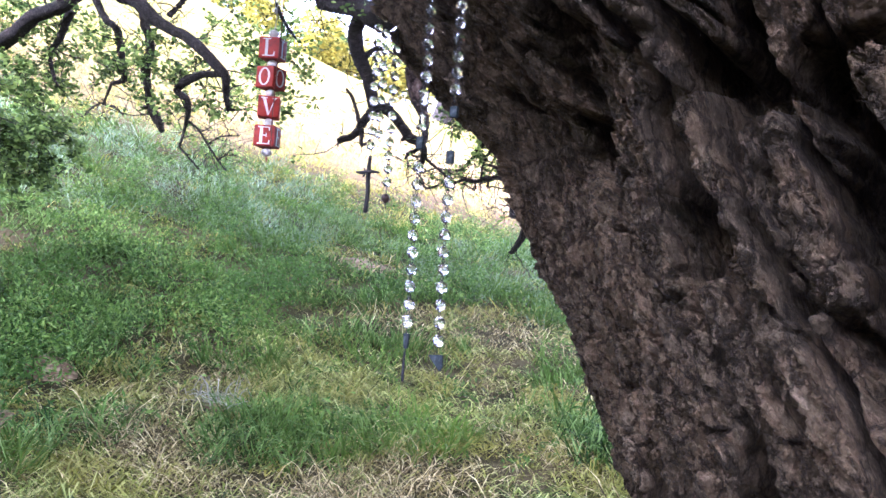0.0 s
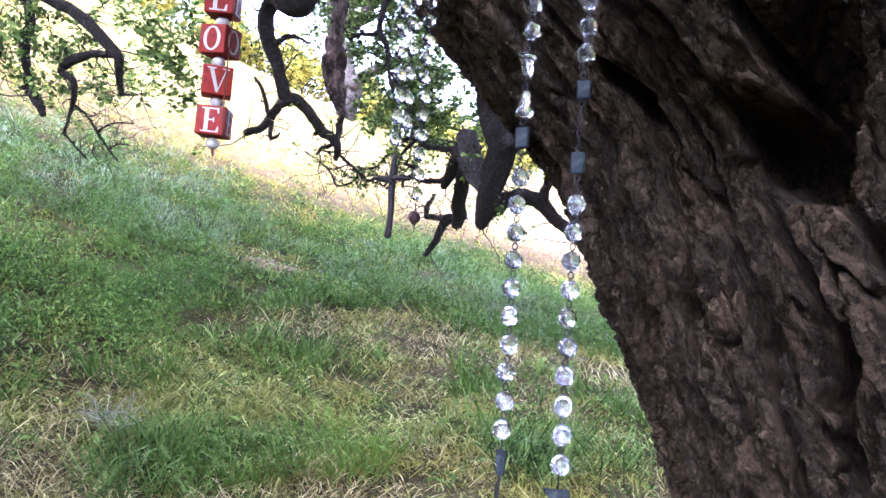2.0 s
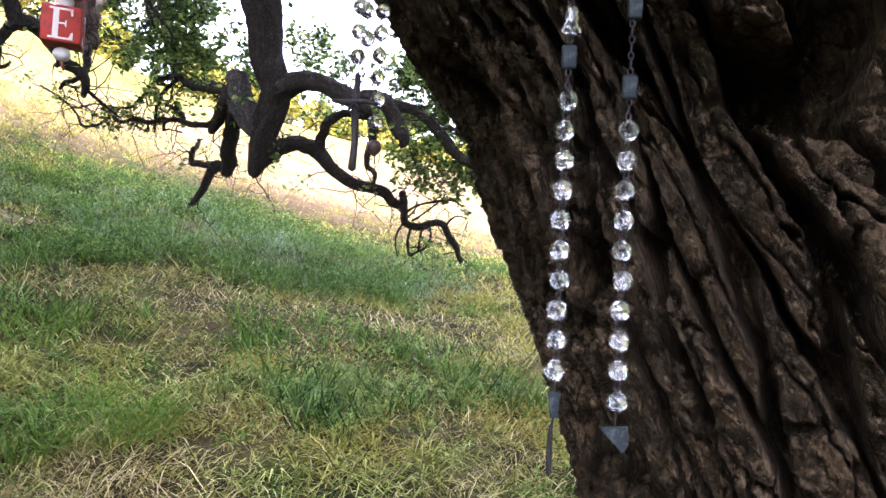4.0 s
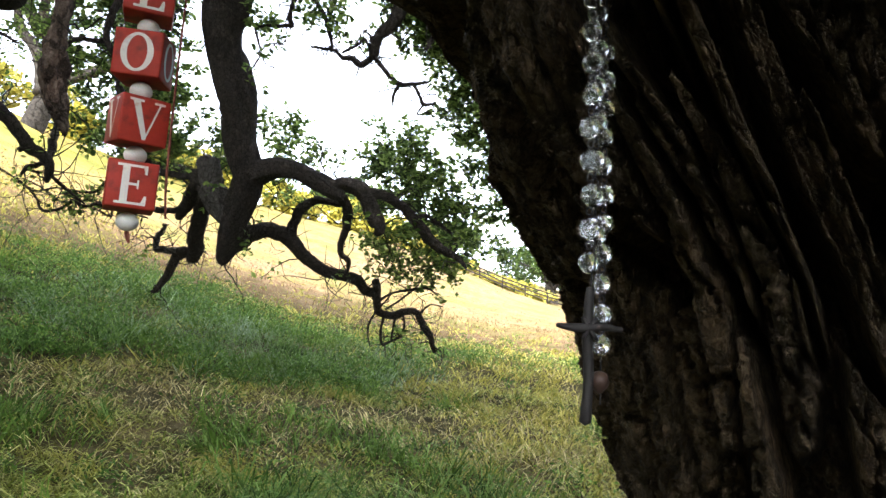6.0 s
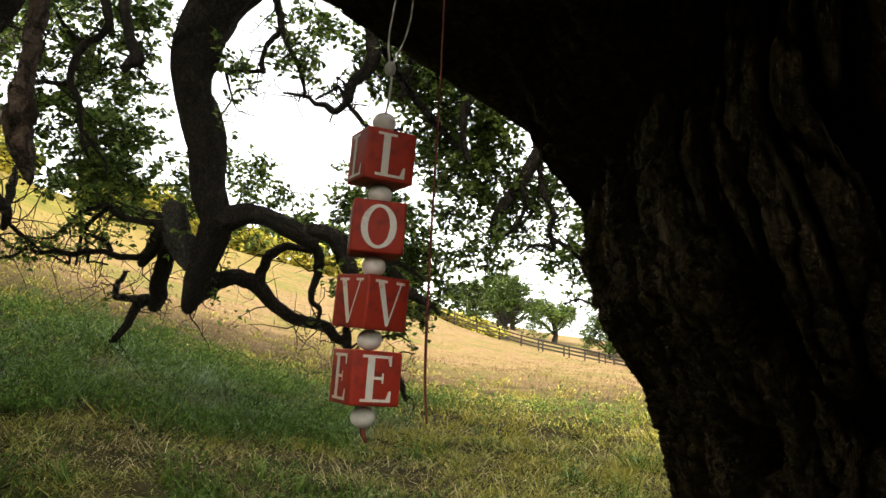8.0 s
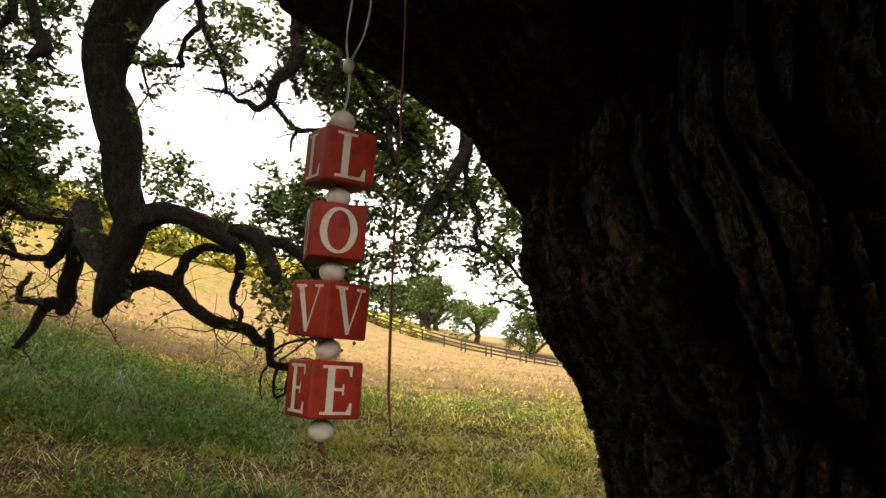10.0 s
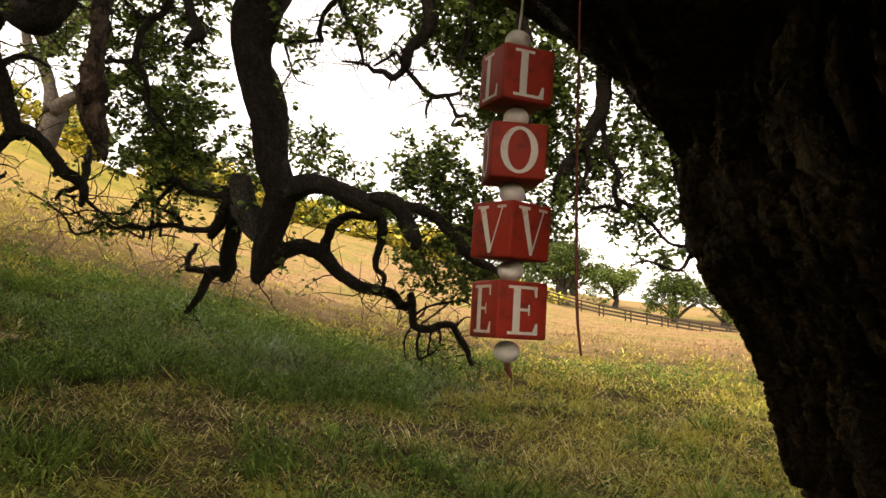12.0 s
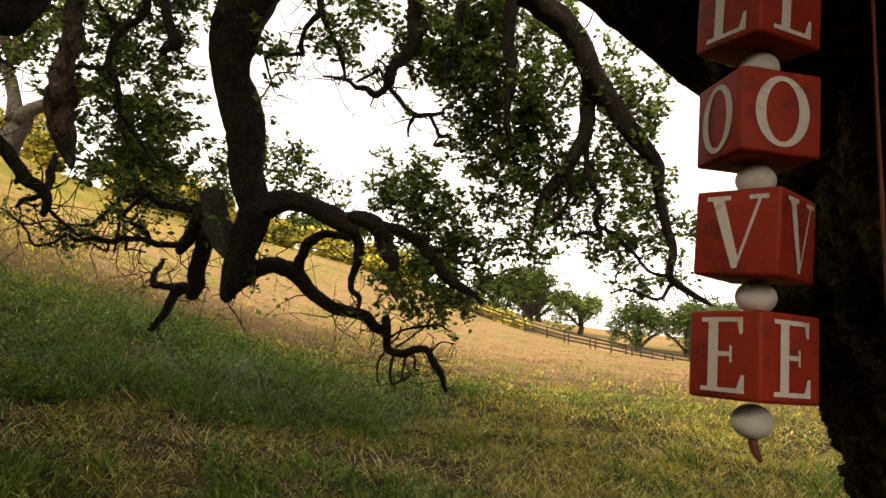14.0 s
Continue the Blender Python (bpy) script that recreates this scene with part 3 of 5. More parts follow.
oak_limb("branch", [(-0.75, 4.40, 3.33, 0.0166), (-0.83, 4.40, 3.32, 0.0110), (-0.90, 4.40, 3.32, 0.0110), (-0.98, 4.40, 3.30, 0.0092)])
oak_limb("twig", [(-0.98, 4.40, 3.30, 0.0092), (-0.95, 4.40, 3.20, 0.0073), (-0.93, 4.40, 3.13, 0.0073), (-0.96, 4.40, 3.06, 0.0055), (-1.00, 4.40, 2.99, 0.0036)])
oak_limb("twig", [(-0.93, 4.40, 3.13, 0.0055), (-0.89, 4.41, 3.06, 0.0037), (-0.82, 4.42, 3.04, 0.0027)])
oak_limb("twig", [(-0.93, 4.40, 3.15, 0.0055), (-0.88, 4.41, 3.20, 0.0037), (-0.78, 4.42, 3.20, 0.0028)])
oak_limb("limb", [(-0.08, 4.25, 4.02, 0.0583), (-0.06, 4.27, 3.79, 0.0509), (-0.06, 4.30, 3.57, 0.0471), (-0.04, 4.31, 3.43, 0.0470), (-0.09, 4.32, 3.34, 0.0397), (-0.16, 4.34, 3.27, 0.0361), (-0.19, 4.34, 3.20, 0.0325), (-0.20, 4.35, 3.14, 0.0271), (-0.23, 4.36, 3.10, 0.0217), (-0.28, 4.36, 3.07, 0.0217), (-0.34, 4.37, 3.11, 0.0181), (-0.40, 4.38, 3.12, 0.0145), (-0.45, 4.38, 3.16, 0.0109), (-0.53, 4.39, 3.18, 0.0091), (-0.61, 4.40, 3.19, 0.0073)])
oak_limb("branch", [(-0.20, 4.35, 3.13, 0.0162), (-0.11, 4.37, 3.03, 0.0162), (-0.03, 4.38, 2.96, 0.0180), (0.06, 4.39, 2.97, 0.0145), (0.16, 4.40, 2.99, 0.0109)])
oak_limb("twig", [(-0.03, 4.38, 2.95, 0.0126), (-0.06, 4.39, 2.89, 0.0108), (-0.06, 4.40, 2.82, 0.0054)])
oak_limb("twig", [(0.07, 4.39, 2.97, 0.0127), (0.11, 4.40, 2.89, 0.0108), (0.14, 4.41, 2.84, 0.0126), (0.21, 4.42, 2.86, 0.0054)])
oak_limb("twig", [(0.13, 4.40, 2.83, 0.0072), (0.10, 4.42, 2.78, 0.0054), (0.17, 4.44, 2.80, 0.0036)])
oak_limb("twig", [(-0.40, 4.35, 3.14, 0.0072), (-0.31, 4.36, 3.20, 0.0091), (-0.26, 4.37, 3.24, 0.0091), (-0.23, 4.38, 3.19, 0.0091), (-0.20, 4.38, 3.16, 0.0091)])
oak_limb("twig", [(-0.20, 4.36, 3.16, 0.0072), (-0.23, 4.37, 3.27, 0.0073), (-0.28, 4.38, 3.31, 0.0037)])
oak_limb("twig", [(-0.45, 4.37, 3.15, 0.0073), (-0.49, 4.38, 3.19, 0.0055), (-0.51, 4.40, 3.13, 0.0037)])
oak_limb("branch", [(-1.61, 4.18, 4.01, 0.0307), (-1.58, 4.19, 3.74, 0.0286), (-1.56, 4.19, 3.55, 0.0285), (-1.52, 4.20, 3.40, 0.0283), (-1.49, 4.20, 3.32, 0.0318), (-1.46, 4.20, 3.26, 0.0458), (-1.45, 4.20, 3.23, 0.0317)])
oak_limb("stub", [(-1.47, 4.20, 3.26, 0.0352), (-1.51, 4.20, 3.23, 0.0317), (-1.53, 4.20, 3.20, 0.0246), (-1.52, 4.20, 3.18, 0.0123)])
oak_limb("stub", [(-1.67, 3.35, 3.46, 0.0491), (-1.65, 3.36, 3.27, 0.0473), (-1.65, 3.37, 3.06, 0.0441), (-1.65, 3.37, 2.90, 0.0411), (-1.66, 3.38, 2.75, 0.0409), (-1.67, 3.38, 2.61, 0.0589), (-1.66, 3.39, 2.51, 0.0559), (-1.64, 3.39, 2.43, 0.0474), (-1.62, 3.40, 2.35, 0.0306), (-1.59, 3.40, 2.29, 0.0208), (-1.58, 3.40, 2.25, 0.0055)], DEAD_BARK)
oak_limb("limb", [(-1.59, 3.40, 3.62, 0.0884), (-1.77, 3.45, 3.39, 0.0916), (-1.88, 3.48, 3.24, 0.0888), (-1.98, 3.50, 3.13, 0.0890), (-2.08, 3.52, 3.06, 0.0863), (-2.25, 3.55, 3.14, 0.0661), (-2.43, 3.57, 3.21, 0.0759), (-2.64, 3.60, 3.28, 0.0829)])
oak_limb("limb", [(-2.30, 3.60, 3.18, 0.0550), (-2.38, 3.67, 3.08, 0.0526), (-2.43, 3.73, 2.98, 0.0532), (-2.42, 3.80, 2.86, 0.0507), (-2.40, 3.85, 2.76, 0.0416), (-2.40, 3.91, 2.65, 0.0420), (-2.38, 3.96, 2.57, 0.0489), (-2.32, 4.00, 2.55, 0.0395), (-2.26, 4.05, 2.50, 0.0365), (-2.22, 4.10, 2.43, 0.0335), (-2.18, 4.13, 2.37, 0.0337), (-2.12, 4.18, 2.33, 0.0305), (-2.09, 4.21, 2.27, 0.0273), (-2.12, 4.25, 2.19, 0.0155)])
oak_limb("branch", [(-2.11, 4.20, 2.31, 0.0170), (-2.18, 4.22, 2.28, 0.0154), (-2.24, 4.24, 2.27, 0.0155), (-2.28, 4.25, 2.23, 0.0086)])
oak_limb("stub", [(-2.15, 4.12, 2.36, 0.0235), (-2.21, 4.12, 2.36, 0.0218), (-2.23, 4.12, 2.34, 0.0101)])
oak_limb("branch", [(-2.38, 3.95, 2.54, 0.0325), (-2.43, 3.94, 2.50, 0.0307), (-2.48, 3.93, 2.42, 0.0290), (-2.54, 3.92, 2.35, 0.0256), (-2.66, 3.90, 2.31, 0.0223)])
oak_limb("branch", [(-2.46, 3.92, 2.40, 0.0176), (-2.46, 3.92, 2.29, 0.0144), (-2.42, 3.92, 2.28, 0.0112), (-2.38, 3.92, 2.31, 0.0048)])
oak_limb("branch", [(-2.47, 3.90, 2.42, 0.0160), (-2.49, 3.88, 2.52, 0.0144), (-2.53, 3.86, 2.63, 0.0128), (-2.58, 3.85, 2.69, 0.0096)])
oak_limb("branch", [(-2.38, 3.75, 2.86, 0.0204), (-2.33, 3.76, 2.90, 0.0205), (-2.27, 3.77, 2.93, 0.0174), (-2.20, 3.79, 2.92, 0.0111), (-2.13, 3.80, 2.88, 0.0063)])
oak_limb("stub", [(-2.11, 4.22, 2.31, 0.0188), (-2.09, 4.21, 2.41, 0.0257), (-2.08, 4.21, 2.49, 0.0206), (-2.08, 4.20, 2.55, 0.0120)], PALE_BARK)
oak_limb("branch", [(-2.14, 4.30, 2.25, 0.0139), (-2.07, 4.33, 2.19, 0.0105), (-2.01, 4.37, 2.14, 0.0088), (-1.95, 4.40, 2.09, 0.0053)])
oak_limb("limb", [(0.45, 4.30, 4.07, 0.0830), (0.63, 4.35, 3.84, 0.0761), (0.74, 4.37, 3.76, 0.0727), (0.88, 4.40, 3.67, 0.0730), (1.03, 4.44, 3.48, 0.0768), (1.15, 4.48, 3.27, 0.0770), (1.28, 4.51, 3.10, 0.0624), (1.44, 4.55, 2.93, 0.0553), (1.57, 4.58, 2.77, 0.0443), (1.59, 4.61, 2.61, 0.0332), (1.65, 4.64, 2.39, 0.0295), (1.70, 4.67, 2.25, 0.0259), (1.68, 4.69, 2.10, 0.0277), (1.72, 4.70, 2.03, 0.0240), (1.86, 4.73, 1.95, 0.0204), (1.99, 4.75, 1.89, 0.0093)])
oak_limb("branch", [(1.12, 4.55, 3.34, 0.0560), (1.11, 4.58, 3.13, 0.0503), (1.08, 4.61, 2.93, 0.0446), (0.98, 4.64, 2.74, 0.0427), (0.88, 4.66, 2.60, 0.0371), (0.81, 4.69, 2.47, 0.0223), (0.80, 4.70, 2.36, 0.0093)])
oak_limb("branch", [(1.10, 4.60, 2.99, 0.0186), (1.13, 4.64, 2.71, 0.0186), (1.22, 4.67, 2.54, 0.0168), (1.19, 4.69, 2.44, 0.0186), (1.23, 4.71, 2.31, 0.0149), (1.11, 4.73, 2.34, 0.0093), (1.00, 4.75, 2.27, 0.0056)])
oak_limb("branch", [(1.22, 4.70, 2.38, 0.0149), (1.34, 4.73, 2.32, 0.0150), (1.47, 4.77, 2.22, 0.0132), (1.59, 4.81, 2.11, 0.0114), (1.74, 4.85, 2.09, 0.0134)])
oak_limb("branch", [(0.97, 4.60, 2.72, 0.0166), (1.01, 4.63, 2.58, 0.0148), (0.95, 4.67, 2.44, 0.0111), (0.87, 4.70, 2.37, 0.0056)])
oak_limb("branch", [(1.71, 4.72, 2.03, 0.0148), (1.63, 4.77, 1.92, 0.0112), (1.45, 4.86, 1.99, 0.0076), (1.35, 4.90, 1.96, 0.0057)])
oak_limb("branch", [(0.53, 4.30, 3.97, 0.0477), (0.56, 4.33, 3.75, 0.0403), (0.54, 4.36, 3.53, 0.0365), (0.58, 4.39, 3.27, 0.0328), (0.55, 4.42, 3.02, 0.0255), (0.60, 4.45, 2.80, 0.0182)])
oak_limb("branch", [(0.18, 4.35, 4.00, 0.0372), (0.24, 4.36, 3.77, 0.0333), (0.21, 4.38, 3.54, 0.0257), (0.18, 4.39, 3.31, 0.0183), (0.13, 4.40, 3.20, 0.0110)])
oak_limb("branch", [(-1.85, 4.30, 3.97, 0.0333), (-1.76, 4.32, 3.74, 0.0276), (-1.71, 4.33, 3.55, 0.0238), (-1.76, 4.34, 3.46, 0.0220), (-1.85, 4.35, 3.40, 0.0238), (-1.90, 4.36, 3.29, 0.0219), (-1.91, 4.36, 3.15, 0.0201), (-1.85, 4.37, 3.06, 0.0182), (-1.83, 4.38, 2.95, 0.0145), (-1.81, 4.39, 2.80, 0.0109), (-1.76, 4.40, 2.69, 0.0072)])
oak_limb("branch", [(-1.91, 4.38, 3.16, 0.0183), (-2.00, 4.40, 3.16, 0.0165), (-2.13, 4.43, 3.18, 0.0130), (-2.21, 4.45, 3.15, 0.0093)])
oak_limb("branch", [(-1.82, 4.42, 2.87, 0.0128), (-1.76, 4.45, 2.78, 0.0110), (-1.68, 4.48, 2.68, 0.0073), (-1.69, 4.50, 2.60, 0.0055)])
oak_limb("branch", [(-1.89, 4.45, 3.45, 0.0187), (-2.04, 4.47, 3.58, 0.0151), (-2.12, 4.49, 3.71, 0.0114), (-2.17, 4.50, 3.84, 0.0096)])
oak_limb("limb", [(-4.67, 3.00, 3.62, 0.0762), (-4.29, 3.06, 3.40, 0.0698), (-4.05, 3.09, 3.28, 0.0557), (-3.89, 3.12, 3.15, 0.0508), (-3.71, 3.15, 3.03, 0.0418), (-3.55, 3.18, 2.97, 0.0372), (-3.42, 3.20, 2.87, 0.0368), (-3.31, 3.23, 2.77, 0.0366), (-3.21, 3.25, 2.68, 0.0323), (-3.20, 3.27, 2.57, 0.0242), (-3.19, 3.30, 2.42, 0.0142)])
oak_limb("branch", [(-4.13, 3.20, 3.29, 0.0351), (-4.08, 3.21, 3.14, 0.0306), (-4.02, 3.23, 2.98, 0.0305), (-4.08, 3.25, 2.81, 0.0307), (-4.05, 3.27, 2.64, 0.0306), (-4.01, 3.28, 2.50, 0.0305), (-3.94, 3.29, 2.40, 0.0325), (-3.88, 3.30, 2.31, 0.0194)])
oak_limb("stub", [(-3.98, 3.27, 2.50, 0.0217), (-4.06, 3.27, 2.50, 0.0175), (-4.12, 3.27, 2.51, 0.0088)])
oak_limb("branch", [(-3.26, 3.28, 2.69, 0.0244), (-3.43, 3.28, 2.71, 0.0249), (-3.61, 3.29, 2.69, 0.0295), (-3.75, 3.29, 2.62, 0.0256), (-3.63, 3.29, 2.54, 0.0211), (-3.60, 3.29, 2.43, 0.0168), (-3.64, 3.30, 2.28, 0.0105), (-3.67, 3.30, 2.18, 0.0085)])
oak_limb("twig", [(-3.67, 3.30, 2.18, 0.0085), (-3.58, 3.32, 2.10, 0.0063), (-3.50, 3.35, 2.02, 0.0063)])
oak_limb("twig", [(-3.62, 3.30, 2.38, 0.0105), (-3.50, 3.31, 2.31, 0.0083), (-3.40, 3.33, 2.19, 0.0083), (-3.30, 3.34, 2.08, 0.0061), (-3.22, 3.35, 2.00, 0.0041)])
oak_limb("twig", [(-3.40, 3.33, 2.20, 0.0062), (-3.28, 3.34, 2.25, 0.0062), (-3.11, 3.35, 2.25, 0.0040)])
oak_limb("twig", [(-3.28, 3.33, 2.08, 0.0061), (-3.22, 3.34, 2.11, 0.0041), (-3.13, 3.35, 2.11, 0.0040)])
oak_limb("twig", [(-3.19, 3.30, 2.43, 0.0101), (-3.10, 3.32, 2.43, 0.0081), (-3.01, 3.35, 2.45, 0.0040)])
oak_limb("branch", [(-4.65, 3.10, 3.47, 0.0318), (-4.48, 3.13, 3.23, 0.0269), (-4.34, 3.14, 3.12, 0.0266), (-4.29, 3.16, 2.98, 0.0265), (-4.25, 3.17, 2.84, 0.0242), (-4.25, 3.19, 2.72, 0.0198), (-4.41, 3.20, 2.70, 0.0112)])
oak_limb("limb", [(-4.34, 2.90, 3.38, 0.0556), (-4.58, 2.85, 3.23, 0.0519), (-4.87, 2.80, 3.16, 0.0485), (-5.08, 2.76, 3.01, 0.0534), (-5.43, 2.70, 2.87, 0.0591)])
oak_limb("branch", [(-4.64, 2.95, 3.23, 0.0309), (-4.78, 2.97, 3.03, 0.0224), (-4.91, 2.98, 2.93, 0.0181), (-4.86, 2.99, 2.76, 0.0135), (-4.80, 3.00, 2.66, 0.0067)])
oak_limb("twig", [(-4.11, 3.00, 2.62, 0.0105), (-4.25, 3.05, 2.49, 0.0086), (-4.15, 3.07, 2.46, 0.0064), (-4.08, 3.10, 2.40, 0.0043)])
oak_limb("twig", [(-4.18, 3.00, 2.48, 0.0064), (-4.39, 3.05, 2.47, 0.0065), (-4.56, 3.10, 2.43, 0.0045)])
oak_limb("branch", [(-3.53, 3.00, 3.05, 0.0200), (-3.49, 3.04, 3.14, 0.0181), (-3.41, 3.10, 3.28, 0.0162)])
oak_limb("branch", [(-2.66, 6.37, 3.72, 0.0586), (-2.51, 6.50, 2.92, 0.0410), (-2.23, 6.61, 2.86, 0.0352), (-1.90, 6.74, 2.83, 0.0264)])


# ---- the oak: leaves ----
def chip_leaf():
    """Two triangles, for masses of leaves far off or overhead."""
    v = [(0, 0, 0), (0.55, 0.3, 0.08), (1, 0, 0), (0.55, -0.3, 0.08)]
    return np.array(v, float), np.array([(0, 3, 1), (3, 2, 1)])


def narrow_leaf():
    """A narrow folded leaf one long."""
    v = [(0, 0, 0), (0.5, 0.15, 0.1), (1, 0, 0.02), (0.5, -0.15, 0.1)]
    return np.array(v, float), np.array([(0, 3, 1), (3, 2, 1)])


def turned(rng, n, flat=0.5):
    """n random turns, as rows of three axes."""
    d = rng.normal(size=(n, 3))
    d[:, 2] *= flat
    d /= np.linalg.norm(d, axis=1)[:, None]
    u = rng.normal(size=(n, 3)) * 0.7 + np.array([0, 0, 1.0])
    s = np.cross(u, d)
    s /= np.linalg.norm(s, axis=1)[:, None]
    return np.stack([d, s, np.cross(d, s)], 1)


def leaves(name, at, size, material, parent, seed, shape=None, label="", origin=(0, 0, 0), flat=0.5):
    rng = np.random.default_rng(seed)
    at = np.asarray(at, float)
    v0, f0 = shape or chip_leaf()
    n = len(at)
    fr = turned(rng, n, flat)
    sz = size * rng.uniform(0.6, 1.25, n)
    v = np.einsum("vk,nkc->nvc", v0, fr) * sz[:, None, None] + at[:, None] - np.array(origin)
    f = f0[None] + (np.arange(n) * len(v0))[:, None, None]
    ob = soup(name, v.reshape(-1, 3), f.reshape(-1, f0.shape[1]), material, parent, label, smooth=False)
    ob["kind"] = "stuff"
    return ob


def sprays(rng, centre, radii, twigs, per, droop=0.2, length=0.34, thin=0.003):
    """Random twigs in an ellipsoid: their lines, and the places of leaves along them."""
    lines, at = [], []
    for _ in range(twigs):
        d = rng.normal(size=3)
        d /= np.linalg.norm(d)
        p = np.array(centre) + d * np.array(radii) * rng.uniform(0.1, 1.0) ** 0.5
        way = rng.normal(size=3) * (1, 1, 0.6) + d * 0.5 - np.array([0, 0, droop])
        way /= np.linalg.norm(way)
        pts = [p]
        for _ in range(4):
            way = way + rng.normal(size=3) * 0.35 - np.array([0, 0, droop * 0.4])
            way /= np.linalg.norm(way)
            pts.append(pts[-1] + way * length * 0.25 * rng.uniform(0.7, 1.3))
        pts = np.array(pts)
        r = np.linspace(thin, thin * 0.35, 5)
        lines.append(np.column_stack([pts, r]))
        t = 4.0 - 3.6 * rng.uniform(0, 1, per) ** 1.7
        i = np.minimum(t.astype(int), 3)
        q = pts[i] + (pts[i + 1] - pts[i]) * (t - i)[:, None]
        at.append(q + rng.normal(size=(per, 3)) * 0.02)
    return lines, np.vstack(at)


def twig_mesh(name, lines, material, parent, origin=(0, 0, 0), sides=4):
    vs, fs, k = [], [], 0
    for ln in lines:
        c, r = ln[:, :3], ln[:, 3]
        t = np.gradient(c, axis=0)
        a = np.cross(t, (0.31, 0.2, 0.93))
        a /= np.linalg.norm(a, axis=1)[:, None] + 1e-9
        b = np.cross(t, a)
        b /= np.linalg.norm(b, axis=1)[:, None] + 1e-9
        th = np.linspace(0, 2 * math.pi, sides, endpoint=False)
        v = c[:, None] + r[:, None, None] * (np.cos(th)[:, None] * a[:, None] + np.sin(th)[:, None] * b[:, None])
        i, j = np.meshgrid(np.arange(len(c) - 1), np.arange(sides), indexing="ij")
        j2 = (j + 1) % sides
        fs.append(np.stack([i * sides + j, i * sides + j2, (i + 1) * sides + j2, (i + 1) * sides + j], -1).reshape(-1, 4) + k)
        vs.append(v.reshape(-1, 3))
        k += len(c) * sides
    ob = soup(name, np.vstack(vs) - np.array(origin), np.vstack(fs), material, parent)
    ob["kind"] = "stuff"
    return ob


CLUMP_RNG = np.random.default_rng(4)
CLUMP_LINES, CLUMP_AT = [], []


def clump(x, y, z, rx, ry, rz, twigs, per):
    full = 1.65 if x > 0 and z > 2.3 else 1.25
    lines, at = sprays(CLUMP_RNG, (x, y, z), (rx * 0.95, ry, rz * 0.95), int(twigs * full), int(per * 1.3), length=0.2)
    CLUMP_LINES.extend(lines)
    CLUMP_AT.append(at)


clump(-2.02, 4.80, 3.48, 0.20, 0.40, 0.24, 26, 24)
clump(-1.85, 4.70, 3.69, 0.14, 0.40, 0.20, 20, 24)
clump(-1.80, 5.00, 3.20, 0.17, 0.40, 0.23, 28, 24)
clump(-2.06, 5.00, 2.96, 0.21, 0.40, 0.23, 30, 24)
clump(-1.88, 5.10, 2.82, 0.23, 0.40, 0.19, 30, 24)
clump(-2.03, 5.00, 2.63, 0.20, 0.40, 0.10, 18, 22)
clump(-1.74, 5.00, 3.44, 0.06, 0.20, 0.17, 5, 16)
clump(-1.71, 5.10, 3.10, 0.08, 0.30, 0.17, 8, 18)
clump(-2.11, 5.05, 2.30, 0.29, 0.20, 0.09, 12, 14)
clump(-1.93, 5.10, 2.39, 0.21, 0.20, 0.10, 8, 14)
clump(-2.36, 5.10, 2.25, 0.21, 0.20, 0.06, 6, 10)
clump(-1.45, 4.60, 3.77, 0.15, 0.30, 0.11, 16, 22)
clump(-1.65, 4.60, 3.79, 0.11, 0.30, 0.08, 8, 18)
clump(-2.09, 4.50, 3.67, 0.11, 0.30, 0.15, 12, 20)
clump(-1.59, 5.40, 2.86, 0.13, 0.30, 0.11, 10, 18)
clump(-1.45, 5.40, 2.77, 0.13, 0.30, 0.11, 12, 18)
clump(-2.54, 4.60, 3.64, 0.20, 0.40, 0.23, 20, 24)
clump(-2.15, 4.60, 3.19, 0.13, 0.30, 0.15, 14, 22)
clump(-3.07, 5.60, 3.80, 0.19, 0.40, 0.24, 16, 22)
clump(-1.09, 5.80, 3.07, 0.15, 0.40, 0.13, 20, 22)
clump(-0.89, 5.80, 2.87, 0.20, 0.40, 0.12, 16, 20)
clump(-0.90, 5.60, 2.50, 0.18, 0.30, 0.07, 5, 14)
clump(-0.73, 5.60, 2.75, 0.18, 0.30, 0.14, 5, 12)
clump(-0.14, 5.60, 2.90, 0.19, 0.40, 0.15, 26, 24)
clump(0.12, 5.60, 2.74, 0.19, 0.40, 0.19, 26, 24)
clump(-0.15, 5.40, 2.57, 0.26, 0.40, 0.17, 28, 24)
clump(0.22, 5.40, 2.47, 0.22, 0.40, 0.17, 28, 24)
clump(0.09, 5.00, 1.98, 0.24, 0.40, 0.16, 24, 22)
clump(0.42, 5.20, 2.26, 0.19, 0.40, 0.21, 28, 22)
clump(0.33, 5.00, 1.90, 0.16, 0.30, 0.10, 12, 20)
clump(-0.07, 5.20, 2.09, 0.14, 0.30, 0.17, 14, 20)
clump(0.19, 5.10, 1.81, 0.14, 0.20, 0.07, 8, 18)
clump(-0.94, 4.40, 3.42, 0.07, 0.12, 0.07, 8, 20)
clump(-0.54, 4.40, 3.50, 0.08, 0.15, 0.11, 10, 20)
clump(-0.47, 4.40, 3.34, 0.04, 0.10, 0.07, 5, 16)
clump(-0.37, 4.50, 3.79, 0.12, 0.20, 0.08, 12, 20)
clump(-0.12, 4.50, 3.64, 0.06, 0.20, 0.15, 8, 20)
clump(-0.61, 4.50, 3.76, 0.11, 0.20, 0.08, 6, 16)
clump(0.08, 4.70, 3.61, 0.18, 0.40, 0.26, 34, 24)
clump(0.34, 4.80, 3.45, 0.22, 0.40, 0.26, 40, 24)
